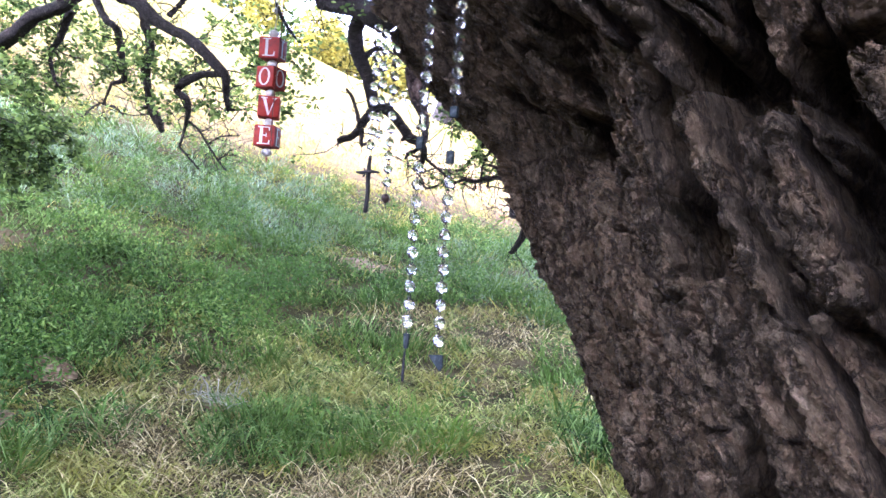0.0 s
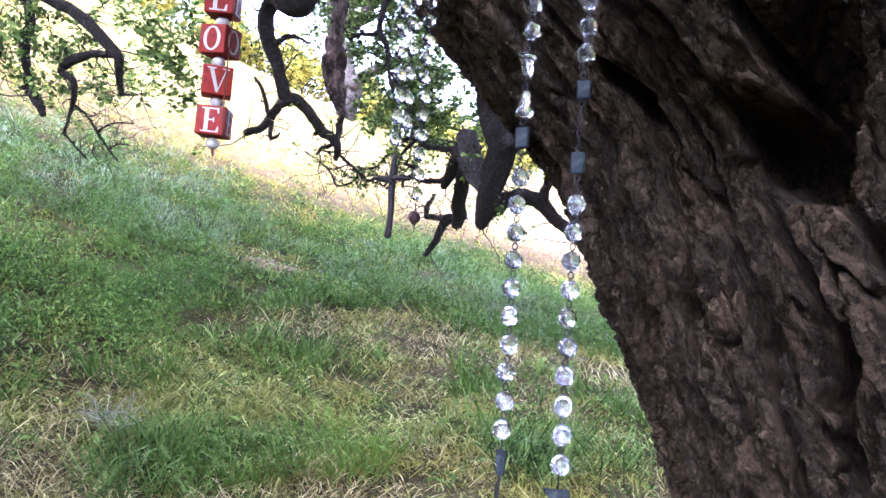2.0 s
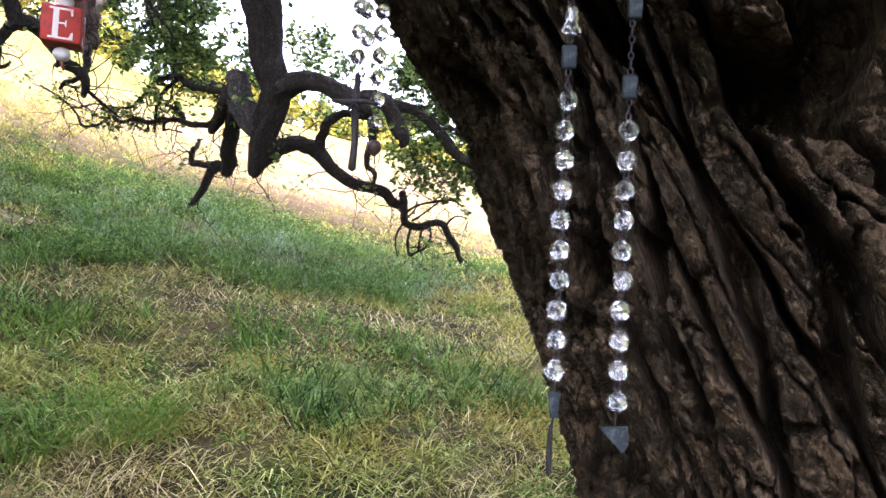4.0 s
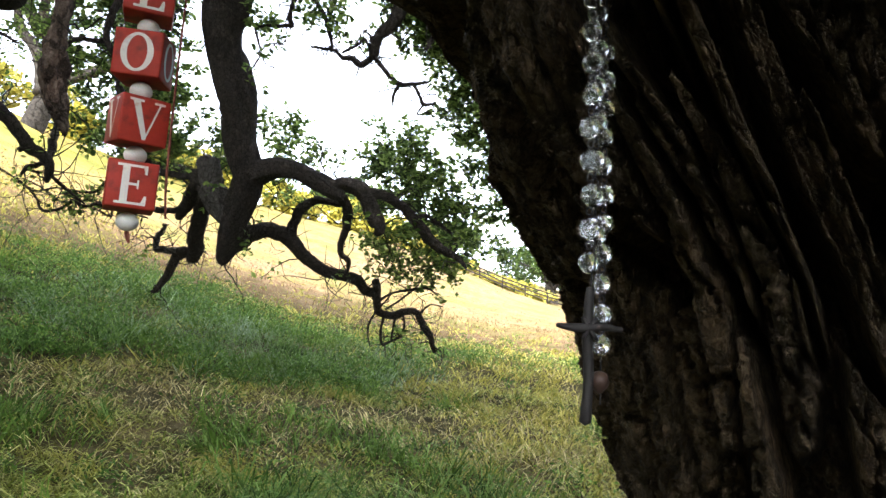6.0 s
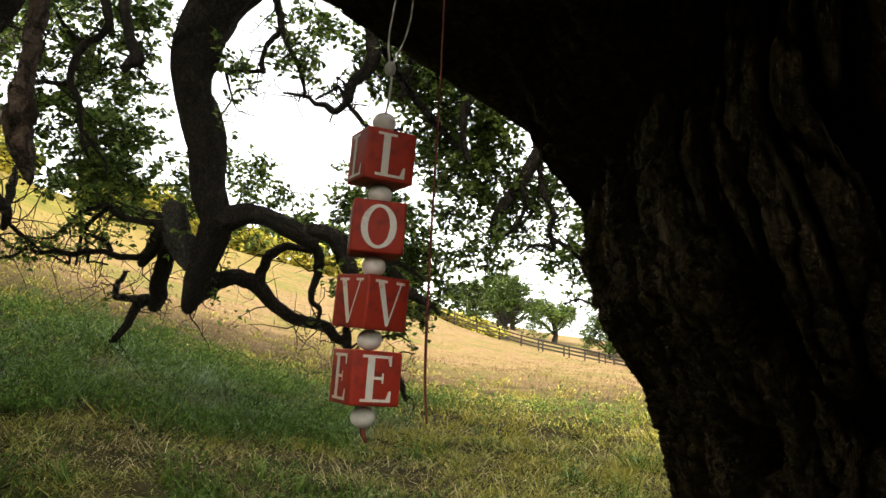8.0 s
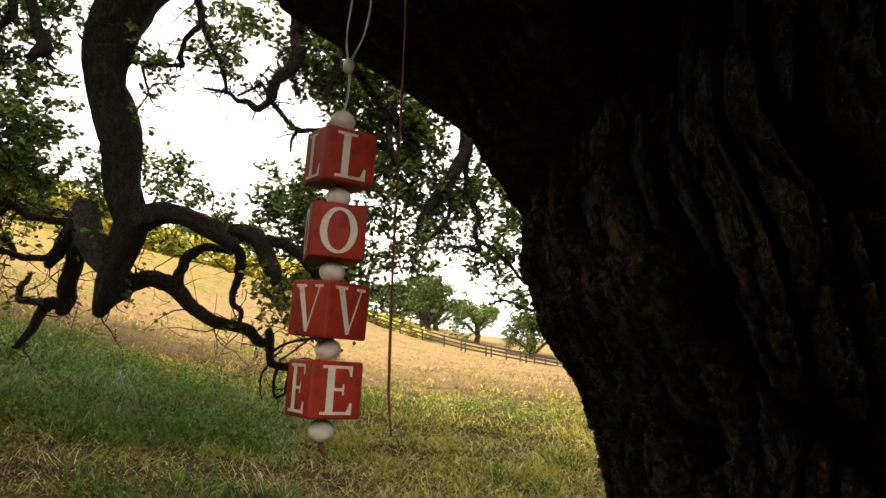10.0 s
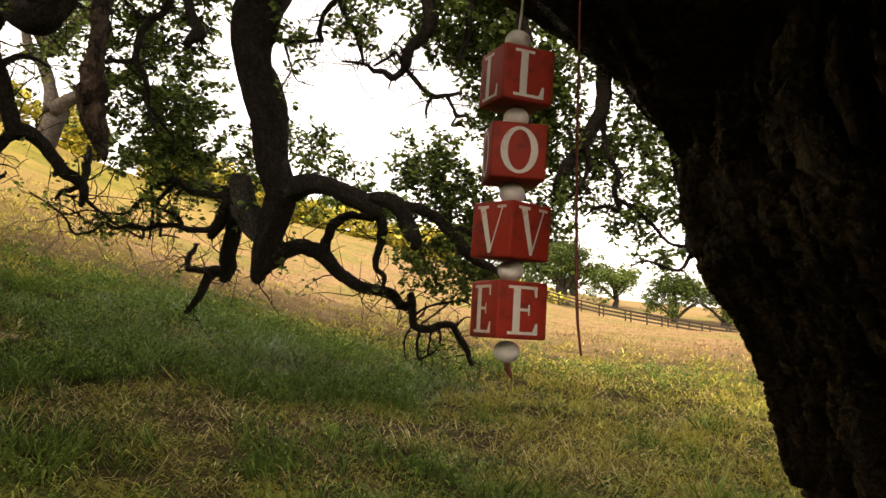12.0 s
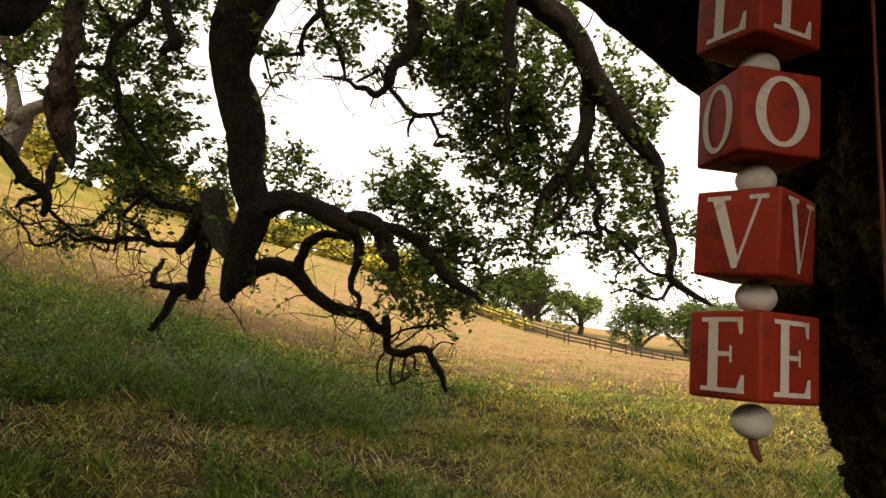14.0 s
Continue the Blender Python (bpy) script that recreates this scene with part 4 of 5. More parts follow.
clump(0.50, 4.80, 3.75, 0.18, 0.40, 0.24, 34, 24)
clump(0.63, 4.80, 3.20, 0.22, 0.40, 0.22, 36, 24)
clump(0.54, 4.90, 2.92, 0.18, 0.40, 0.18, 26, 22)
clump(0.82, 4.90, 2.98, 0.18, 0.40, 0.22, 30, 22)
clump(0.65, 5.00, 2.66, 0.18, 0.40, 0.14, 20, 20)
clump(0.88, 4.80, 3.45, 0.18, 0.40, 0.20, 26, 22)
clump(0.81, 5.00, 2.39, 0.18, 0.40, 0.18, 24, 20)
clump(1.06, 5.00, 2.68, 0.16, 0.40, 0.20, 26, 20)
clump(0.74, 5.10, 2.12, 0.16, 0.30, 0.12, 12, 16)
clump(1.50, 4.80, 3.16, 0.14, 0.40, 0.18, 24, 22)
clump(1.53, 4.90, 2.74, 0.18, 0.40, 0.22, 24, 20)
clump(1.31, 4.80, 3.45, 0.16, 0.40, 0.16, 20, 20)
clump(1.53, 5.00, 2.44, 0.16, 0.30, 0.14, 14, 18)
clump(1.81, 5.00, 2.48, 0.14, 0.30, 0.18, 16, 18)
clump(1.66, 5.20, 2.14, 0.16, 0.30, 0.12, 14, 18)
clump(1.31, 5.00, 2.98, 0.24, 0.40, 0.24, 26, 20)
clump(1.29, 5.00, 2.39, 0.20, 0.40, 0.16, 18, 18)
clump(0.27, 4.70, 3.86, 0.20, 0.40, 0.16, 24, 24)
clump(0.88, 4.80, 3.83, 0.20, 0.40, 0.16, 20, 22)
clump(0.32, 4.90, 3.15, 0.12, 0.30, 0.16, 14, 20)
clump(-4.35, 3.30, 2.90, 0.14, 0.30, 0.23, 14, 24)
clump(-3.85, 3.30, 2.89, 0.15, 0.30, 0.13, 16, 24)
clump(-3.77, 3.40, 2.58, 0.17, 0.30, 0.10, 10, 18)
clump(-5.24, 5.20, 3.92, 0.28, 0.40, 0.37, 26, 24)
clump(-4.87, 5.00, 3.20, 0.24, 0.30, 0.24, 14, 20)
clump(-5.04, 3.40, 3.10, 0.22, 0.30, 0.24, 16, 24)
clump(-5.18, 3.00, 2.99, 0.23, 0.30, 0.28, 24, 26)
clump(-5.23, 3.10, 2.74, 0.28, 0.30, 0.24, 20, 24)
clump(-5.08, 3.10, 3.30, 0.28, 0.30, 0.14, 18, 22)
clump(-5.39, 2.90, 3.31, 0.19, 0.30, 0.19, 16, 24)
clump(-4.37, 5.20, 3.39, 0.15, 0.30, 0.29, 8, 16)
clump(-4.11, 2.30, 2.25, 0.17, 0.40, 0.33, 34, 28)
clump(-3.98, 2.40, 2.01, 0.17, 0.40, 0.26, 26, 28)
clump(-4.07, 2.30, 1.88, 0.11, 0.30, 0.22, 18, 26)
clump(-2.64, 3.20, 2.52, 0.10, 0.20, 0.16, 14, 18)
clump(-2.72, 3.20, 2.76, 0.10, 0.30, 0.13, 14, 20)
clump(-2.11, 5.40, 3.07, 0.24, 0.40, 0.29, 24, 22)
clump(-2.25, 5.40, 3.48, 0.29, 0.40, 0.20, 22, 22)
clump(-1.99, 5.40, 2.77, 0.19, 0.30, 0.17, 16, 20)


def gnarled_twigs():
    """Thin crooked twigs, most of them bare, along the drooping limbs."""
    rng = np.random.default_rng(12)
    lines, at = [], []
    for points in OAK_LIMBS:
        line = smooth_line(points, 6)
        span = np.linalg.norm(np.diff(line[:, :3], axis=0), axis=1).sum()
        for _ in range(int(span * 13) + 1):
            i = rng.integers(1, len(line))
            p, r = line[i, :3], line[i, 3]
            way = rng.normal(size=3)
            way /= np.linalg.norm(way)
            ln = rng.uniform(0.10, 0.55)
            q, rr = [p], min(0.006, 0.25 * r + 0.0015)
            for _ in range(6):
                way = way + rng.normal(size=3) * 0.55 + np.array([0, 0, -0.05])
                way /= np.linalg.norm(way)
                q.append(q[-1] + way * ln / 6)
            q = np.array(q)
            lines.append(np.column_stack([q, np.linspace(rr, 0.0012, 7)]))
            if ln > 0.2:
                w2 = rng.normal(size=3) * 0.12
                lines.append(np.column_stack([[q[3], q[3] + w2 * 0.6 + (0, 0, 0.01), q[3] + w2], [rr * 0.5, rr * 0.4, 0.001]]))
                w3 = rng.normal(size=3) * 0.08
                lines.append(np.column_stack([[q[5], q[5] + w3 * 0.6 - (0, 0, 0.01), q[5] + w3], [rr * 0.4, rr * 0.3, 0.001]]))
            if rng.uniform() < 0.12:
                at.append(q[-3:].repeat(4, 0) + rng.normal(size=(12, 3)) * 0.03)
    CLUMP_LINES.extend(lines)
    CLUMP_AT.append(np.vstack(at))


gnarled_twigs()


def bark_flakes():
    """Shaggy loose bark and lichen on the limbs."""
    rng = np.random.default_rng(14)
    at = []
    for points in OAK_LIMBS:
        line = smooth_line(points, 10)
        span = np.linalg.norm(np.diff(line[:, :3], axis=0), axis=1).sum()
        n = int(span * 90)
        i = rng.integers(0, len(line), n)
        d = rng.normal(size=(n, 3))
        d /= np.linalg.norm(d, axis=1)[:, None]
        at.append(line[i, :3] + d * line[i, 3:4] * rng.uniform(0.85, 1.08, (n, 1)) + rng.normal(size=(n, 3)) * 0.004)
    leaves("loose_bark", np.vstack(at), 0.02, LIMB_BARK, oak, 15, chip_leaf(), origin=OAK_AT, label="shaggy loose flakes of dark bark")


bark_flakes()
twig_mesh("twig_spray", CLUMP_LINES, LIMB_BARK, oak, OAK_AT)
leaves("leaves", np.vstack(CLUMP_AT), 0.05, OAK_LEAF, oak, 5, chip_leaf(), origin=OAK_AT, label="small lobed green oak leaves")


def build_shade_canopy():
    """Unseen crown over the trunk, its limbs, and leaf walls added to block light."""
    rng = np.random.default_rng(8)
    lines, at = [], []
    for _ in range(430):
        a, r = rng.uniform(0, 2 * math.pi), 5.6 * rng.uniform(0, 1) ** 0.55
        x, y = 0.8 + r * math.cos(a), -1.2 + r * math.sin(a)
        z = 5.2 + 1.6 * (1 - (r / 5.8) ** 2) + rng.uniform(-0.1, 1.3)
        # gap kept so sunlight reaches the grass on the right
        if y > 0.2 and x > -1.6:
            continue
        # gap kept so skylight falls on the front of the trunk
        if r > 1.4 and 108 < math.degrees(math.atan2(x - 0.6, y)) < 184:
            continue
        l, q = sprays(rng, (x, y, z), (0.9, 0.9, 0.45), 8, 9, length=0.8, thin=0.012)
        lines += l
        at.append(q)
    # unseen ring of low leaves, added to cut the light on the trunk
    for k in range(620):
        a, r = radians(rng.uniform(75, 215) if k % 3 < 2 else rng.uniform(215, 270)), rng.uniform(3.8, 6.6)
        x, y = 0.3 + r * math.sin(a), 0.0 + r * math.cos(a)
        z = float(rise(np.array(x), np.array(y))) + rng.uniform(0.5, 2.7 if radians(130) < a < radians(190) else 3.5)
        l, q = sprays(rng, (x, y, z), (0.9, 0.9, 0.6), 8, 9, length=0.8, thin=0.012)
        lines += l
        at.append(q)
    # unseen leaves added overhead to shade the grass on the left
    for _ in range(120):
        a, r = radians(rng.uniform(262, 338)), rng.uniform(4.6, 9.0)
        x, y = 0.3 + r * math.sin(a), 0.0 + r * math.cos(a)
        z = 5.4 + 0.28 * (r - 4.6) + float(rise(np.array(x), np.array(y))) * 0.5 + rng.uniform(0, 1.2)
        l, q = sprays(rng, (x, y, z), (0.9, 0.9, 0.4), 8, 9, length=0.8, thin=0.012)
        lines += l
        at.append(q)
    twig_mesh("shade_canopy_wood", lines[::3], LIMB_BARK, oak, OAK_AT, 3)
    leaves("crown", np.vstack(at), 0.26, OAK_LEAF, oak, 9, chip_leaf(), origin=OAK_AT, label="unseen green leaves over and round the oak, added to block light")
    for k in range(7):
        a = k * 0.9 + 0.3
        d = np.array([math.cos(a), math.sin(a), 0])
        p = [(*(np.array([0.7, 0.5, 2.7]) + d * q + np.array([0, 0, h])), r) for q, h, r in ((0, 0, 0.3), (1.0, 0.9, 0.22), (2.4, 1.7, 0.15), (4.0, 2.3, 0.09), (5.4, 2.5, 0.04))]
        limb("limb", p, seed=70 + k)


build_shade_canopy()


# ---- grass ----
MOUNDS = ((-2.70, 1.86, 0.22, 0.07), (-2.42, 1.47, 0.16, 0.05), (-3.1, 4.98, 0.42, 0.04), (-1.95, 2.25, 0.12, 0.04))


def blades(name, n, r0, r1, keep, height, width, lean, material, label, seed, bend=0.35, az=(-70, 34), tuft=0, spread=0.03, fine=False):
    """Blades of grass round the camera's stand, thinning out with distance; tuft: how many grow from one root."""
    rng = np.random.default_rng(seed)
    m = n // tuft if tuft else n
    a = np.radians(rng.uniform(*az, m))
    r = r0 * (r1 / r0) ** rng.uniform(0, 1, m)
    x, y = 0.1 + r * np.sin(a), -0.2 + r * np.cos(a)
    k = rng.uniform(0, 1, m) < keep(x, y, r, a)
    x, y, r = x[k], y[k], r[k]
    tall, way0 = np.ones(len(x)), rng.uniform(0, 2 * math.pi, len(x))
    if tuft:
        tall = rng.uniform(0.55, 1.35, len(x))
        x, y, r, tall, way0 = (np.repeat(q, tuft) for q in (x, y, r, tall, way0))
        x, y = x + rng.normal(0, spread, len(x)), y + rng.normal(0, spread, len(x))
    k = np.ones(len(x), bool)
    for mx, my, mr, _ in MOUNDS:
        k &= (np.hypot(x - mx, (y - my) * 1.3) > mr * 0.75) | (rng.uniform(0, 1, len(x)) < 0.12)
    x, y, r, tall, way0 = x[k], y[k], r[k], tall[k], way0[k]
    n = len(x)
    h = height * tall * np.clip(1.25 - r / 26, 0.45, 1) * rng.uniform(0.45, 1.3, n) * (0.35 + 1.3 * fbm(x * 2.1, y * 2.1, 3, seed + 3)) * (0.55 + 0.95 * fbm(x * 9, y * 9, 2, seed + 4))
    w = width * rng.uniform(0.6, 1.3, n) * np.maximum(1.0, r / 5.0)
    z = land(x, y) - 0.01
    th = rng.uniform(0, 2 * math.pi, n)
    side = np.stack([np.cos(th), np.sin(th), 0 * th], 1)
    th2 = way0 + rng.normal(0, 1.1, n)
    ln = lean * rng.uniform(0.3, 1.5, n)
    out = np.stack([np.cos(th2), np.sin(th2), 0 * th2], 1)
    up = np.stack([0 * th, 0 * th, np.ones(n)], 1)
    way = up * np.cos(ln)[:, None] + out * np.sin(ln)[:, None]
    p0 = np.stack([x, y, z], 1)
    p1 = p0 + way * (h * 0.4)[:, None]
    w1 = way + out * (bend * 0.6) - up * (bend * 0.25)
    p2 = p1 + w1 * (h * 0.34)[:, None]
    p3 = p2 + (w1 + out * (bend * 0.8) - up * (bend * 0.9)) * (h * 0.28)[:, None]
    s = side * (w * 0.5)[:, None]
    if fine:
        v = np.stack([p0 - s * 0.8, p0 + s * 0.8, (p1 + p2) / 2 + s, (p1 + p2) / 2 - s, p3], 1).reshape(-1, 3)
        b = np.arange(n)[:, None] * 5
        f = np.stack([b + (0, 1, 2), b + (0, 2, 3), b + (3, 2, 4)], 1).reshape(-1, 3)
    else:
        v = np.stack([p0 - s, p0 + s, p1 + s * 0.9, p1 - s * 0.9, p2 + s * 0.65, p2 - s * 0.65, p3], 1).reshape(-1, 3)
        b = np.arange(n)[:, None] * 7
        f = np.stack([b + (0, 1, 2), b + (0, 2, 3), b + (3, 2, 4), b + (3, 4, 5), b + (5, 4, 6)], 1).reshape(-1, 3)
    ob = soup(name, v, f, material, None, smooth=False)
    return tagged(ob, label, "grass", kind="stuff")


def meadow(x, y):
    """1 in the band of tall green grass in the oak's shade, 0 outside."""
    r, a = np.hypot(x, y), np.degrees(np.arctan2(x, y))
    w = 1.8 * (fbm(x * 0.7 + 9, y * 0.7 + 3, 4, 77) - 0.5)
    inner = np.interp(a, (-60, -42, -30, -20, -8, 0, 4), (3.2, 3.75, 4.55, 5.05, 5.05, 5.4, 6.6)) + 0.9 * w
    outer = np.interp(a, (-60, -45, -30, -16, -8, -2, 3, 6), (8.6, 8.5, 8.2, 8.4, 7.8, 7.3, 6.8, 4.5)) + w
    bare = step(0.25, 0.65, np.hypot((x + 4.4) * 0.7, y - 7.0)) * step(0.2, 0.5, np.hypot((x + 3.05) * 0.7, y - 5.0))
    return step(-0.3, 0.5, r - inner) * step(-1.3, 1.1, outer - r) * bare


def patchy(x, y, f, seed):
    return step(0.38, 0.6, fbm(x * f + 20, y * f + 20, 3, seed))


def spot(x, y, cx, cy, rx, ry):
    return np.exp(-(((x - cx) / rx) ** 2 + ((y - cy) / ry) ** 2))


def dry(x, y):
    """1 where cut straw covers the ground."""
    n = 0.8 * step(0.56, 0.68, fbm(x * 2.0 + 70, y * 2.0 + 20, 4, 32))
    k = spot(x, y, -1.8, 1.85, 0.5, 0.3) + spot(x, y, -1.88, 4.0, 0.35, 0.25) + spot(x, y, -0.85, 4.2, 0.6, 0.35) + spot(x, y, -1.43, 4.6, 0.7, 0.3) + spot(x, y, -3.1, 5.0, 0.45, 0.35) + 0.6 * spot(x, y, 1.6, 6.0, 0.8, 0.5) + 0.6 * spot(x, y, 1.1, 4.4, 0.7, 0.6)
    return np.clip(np.maximum(n, 1.05 * k), 0, 1)


def lush(x, y):
    """1 where blue-green tufts stand in the cut grass."""
    n = step(0.58, 0.65, fbm(x * 1.9 + 70, y * 1.9, 3, 36))
    k = spot(x, y, -1.5, 2.24, 0.26, 0.14) + 0.7 * spot(x, y, -0.27, 3.16, 0.3, 0.25) + 0.5 * spot(x, y, -1.98, 3.5, 0.4, 0.3)
    return np.clip(np.maximum(0.6 * n, 1.3 * k), 0, 1)


blades("tall_grass", 230000, 2.6, 12, lambda x, y, r, a: meadow(x, y) * (0.04 + 0.96 * step(0.42, 0.56, fbm(x * 4.5, y * 4.5, 3, 35))), 0.17, 0.0060, 0.7, GRASS_TALL, "tall soft green grass in the shade of the oak", 21, 0.9, tuft=14, spread=0.05, fine=True)
blades("seeding_grass", 110000, 2.8, 12, lambda x, y, r, a: meadow(x, y) * step(5.2, 6.8, r) * step(0.38, 0.54, fbm(x * 0.75 + 31, y * 0.75 + 8, 3, 38)), 0.22, 0.0034, 0.6, GRASS_PALE, "drifts of pale feathery blue-green grass", 27, 0.9, tuft=14, spread=0.05, fine=True)
blades("short_grass", 460000, 2.2, 9.5, lambda x, y, r, a: (1 - 0.8 * meadow(x, y)) * (0.25 + 0.75 * patchy(x, y, 1.6, 31)) * (1 - 0.7 * dry(x, y)) * (0.12 + 0.88 * step(0.40, 0.56, fbm(x * 6, y * 6, 3, 37))), 0.092, 0.0070, 0.95, GRASS_SHORT, "short green cut grass between dry straw", 22, 1.5, tuft=15, spread=0.042, fine=True)
blades("straw", 300000, 2.2, 8.5, lambda x, y, r, a: (1 - meadow(x, y)) * (0.13 + 0.75 * dry(x, y)), 0.11, 0.0050, 1.5, STRAW, "flattened dry cut straw on the slope", 23, 0.5, tuft=7, spread=0.06, fine=True)
blades("golden_grass", 110000, 6.0, 60, lambda x, y, r, a: (1 - meadow(x, y)) * step(7.0, 11.0, r) * (1 - 0.6 * step(-2, -10, x)), 0.11, 0.0034, 0.7, GOLD_GRASS, "dry golden grass on the open hillside", 24, fine=True)
blades("mixed_grass", 190000, 3.4, 24, lambda x, y, r, a: (1 - 0.8 * meadow(x, y)) * step(15.0, 7.0, r - 9 * step(-3, -9, x)) * step(5.0, 7.2, r + 2.5 * (fbm(x * 0.9, y * 0.9 + 30, 3, 88) - 0.5) + 2.6 * step(-0.02, 0.12, a)) * (0.15 + 0.85 * step(0.42, 0.56, fbm(x * 5.5 + 3, y * 5.5, 3, 89))), 0.135, 0.0058, 0.75, YELLOW_GRASS, "yellow-green grass at the edge of the shade", 26, 0.9, tuft=9, spread=0.06, fine=True)
blades("grass_tufts", 90000, 2.2, 6.5, lambda x, y, r, a: (1 - meadow(x, y)) * lush(x, y), 0.2, 0.0070, 0.5, GRASS_TALL, "tufts of blue-green grass among the straw", 25, 1.0, tuft=16, spread=0.035, fine=True)


def weeds(name, n, r0, r1, keep, size, material, label, seed, per=26):
    rng = np.random.default_rng(seed)
    a = np.radians(rng.uniform(-70, 40, n))
    r = r0 * (r1 / r0) ** rng.uniform(0, 1, n)
    x, y = r * np.sin(a), r * np.cos(a)
    k = rng.uniform(0, 1, n) < keep(x, y)
    at = []
    for px, py in zip(x[k], y[k]):
        h, wide = rng.uniform(0.06, 0.26), rng.uniform(0.03, 0.10)
        q = rng.normal(size=(per, 3)) * (wide, wide, 0.0)
        q[:, 2] = rng.uniform(0.02, h, per)
        at.append(q + (px, py, float(land(np.array(px), np.array(py)))))
    tagged(leaves(name, np.vstack(at), size, material, None, seed + 1, narrow_leaf(), flat=0.9), label, "weeds", kind="stuff")


def weedy(x, y):
    m = meadow(x, y)
    k = spot(x, y, -3.0, 8.4, 0.9, 0.4) + 0.6 * spot(x, y, 0.6, 7.6, 0.9, 0.5) + 0.6 * spot(x, y, 2.6, 7.8, 1.0, 0.5)
    return np.clip(0.02 + m * (0.14 + 0.55 * patchy(x, y, 1.6, 61)) + 1.2 * m * (1 - m) * patchy(x, y, 1.3, 65) + k, 0, 1)


weeds("weeds", 15000, 2.6, 12, weedy, 0.038, WEED, "leafy green weeds among the grass", 41, 38)


# ---- far trees, bloom and fence ----
def far_tree(x, y, height, spread, seed, label, leaf=0.42, n=100, trunk_r=0.25, material=None, clear=0.14, fork=False):
    x, y, k = far(x, y)
    height, spread, leaf, trunk_r = height * k, spread * k, leaf * k, trunk_r * k
    z = float(rise(np.array(x), np.array(y)))
    rng = np.random.default_rng(seed)
    t = thing("tree", (x, y, z), label, "tree", "trees along the fence")
    h0 = height * clear
    if fork:
        up = lambda *rows: [(x_ * k, 0.1 * i * k, z_ * k, r_ * trunk_r) for i, (x_, z_, r_) in enumerate(rows)]
        limb("trunk", up((-0.2, -0.9, 1.25), (0.0, 0.0, 1.05), (0.2, 0.7, 0.95), (0.35, 1.3, 0.9)), FAR_BARK, t, seed, 16, origin=(0, 0, 0))
        limb("limb", up((0.3, 1.1, 0.75), (0.9, 1.6, 0.55), (1.7, 1.95, 0.48), (2.7, 2.7, 0.4), (3.2, 4.6, 0.2)), FAR_BARK, t, seed + 3, 12, origin=(0, 0, 0))
        limb("limb", up((0.3, 1.1, 0.75), (0.1, 1.9, 0.55), (-0.25, 2.7, 0.5), (-0.9, 3.5, 0.4), (-1.3, 5.4, 0.2)), FAR_BARK, t, seed + 4, 12, origin=(0, 0, 0))
    else:
        limb("trunk", [(0, 0, -0.2, trunk_r * 1.2), (0.1 * spread * rng.uniform(-1, 1), 0, h0 * 0.5, trunk_r), (0.15 * spread * rng.uniform(-1, 1), 0, h0, trunk_r * 0.85),
                       (0, 0.1, height * 0.7, trunk_r * 0.4)], FAR_BARK, t, seed, 8, origin=(0, 0, 0))
    lines, at = [], []
    lobes = []
    for k in range(13):
        a, q = k * 2.4 + rng.uniform(-0.5, 0.5), spread * (0.30 + 0.45 * rng.uniform())
        lobes.append((q * math.cos(a), q * math.sin(a), h0 + (height - h0) * (0.80 - 0.45 * (q / spread) - 0.45 * rng.uniform() * (k % 2)), rng.uniform(0.26, 0.44)))
    for k in range(n):
        lx, ly, lz, big = lobes[rng.integers(len(lobes))]
        d = rng.normal(size=3)
        d *= rng.uniform(0.3, 1.0) ** 0.6 / np.linalg.norm(d)
        c = (lx + d[0] * spread * big, ly + d[1] * spread * big, max(0.15 * h0, lz + d[2] * (height - h0) * big * 0.62))
        l, q = sprays(rng, c, (0.12 * spread,) * 2 + (0.06 * height,), 5, 9, length=0.16 * spread, thin=0.02)
        lines += l
        at.append(q)
    for k in range(6):
        a = k * 1.05 + rng.uniform(-0.3, 0.3)
        p = [(0, 0, h0 * 0.8, trunk_r * 0.5), (math.cos(a) * spread * 0.4, math.sin(a) * spread * 0.4, h0 + 0.2 * height, trunk_r * 0.3),
             (math.cos(a) * spread * 0.8, math.sin(a) * spread * 0.8, h0 + 0.3 * height, trunk_r * 0.1)]
        limb("limb", p, FAR_BARK, t, seed + k, 6, origin=(0, 0, 0))
    leaves("crown", np.vstack(at), leaf, material or FAR_LEAF, t, seed + 9, chip_leaf())


far_tree(8.3, 49.2, 5.2, 3.0, 301, "round-crowned green oak behind the rail fence", 0.17, 300, 0.3, clear=0.22)
far_tree(13.6, 56.7, 4.0, 2.5, 302, "broad yellow-green tree behind the rail fence", 0.17, 220, 0.2, OAK_LEAF, clear=0.2)
far_tree(16.6, 51.2, 4.3, 2.6, 303, "low dark green tree beyond the rail fence", 0.17, 260, 0.24, clear=0.04)
far_tree(20.4, 52.0, 4.6, 2.8, 304, "broad dark green tree beyond the rail fence", 0.17, 220, 0.24, clear=0.06)
far_tree(6.2, 53, 3.8, 2.3, 311, "small green tree behind the rail fence", 0.17, 180, 0.18, clear=0.12)
far_tree(11.2, 62.0, 3.6, 2.6, 312, "small green tree on the far slope", 0.17, 160, 0.2, clear=0.12)
far_tree(24.5, 58, 4.8, 3.2, 308, "broad green tree beyond the rail fence", 0.17, 180, clear=0.08)
far_tree(30.5, 66, 5.0, 3.5, 309, "broad green tree beyond the rail fence", 0.2, 160)
far_tree(1.0, 56, 3.6, 2.6, 305, "green oak on the hilltop behind the fence")
far_tree(-6.0, 50, 4.0, 2.8, 306, "green oak on the hilltop")
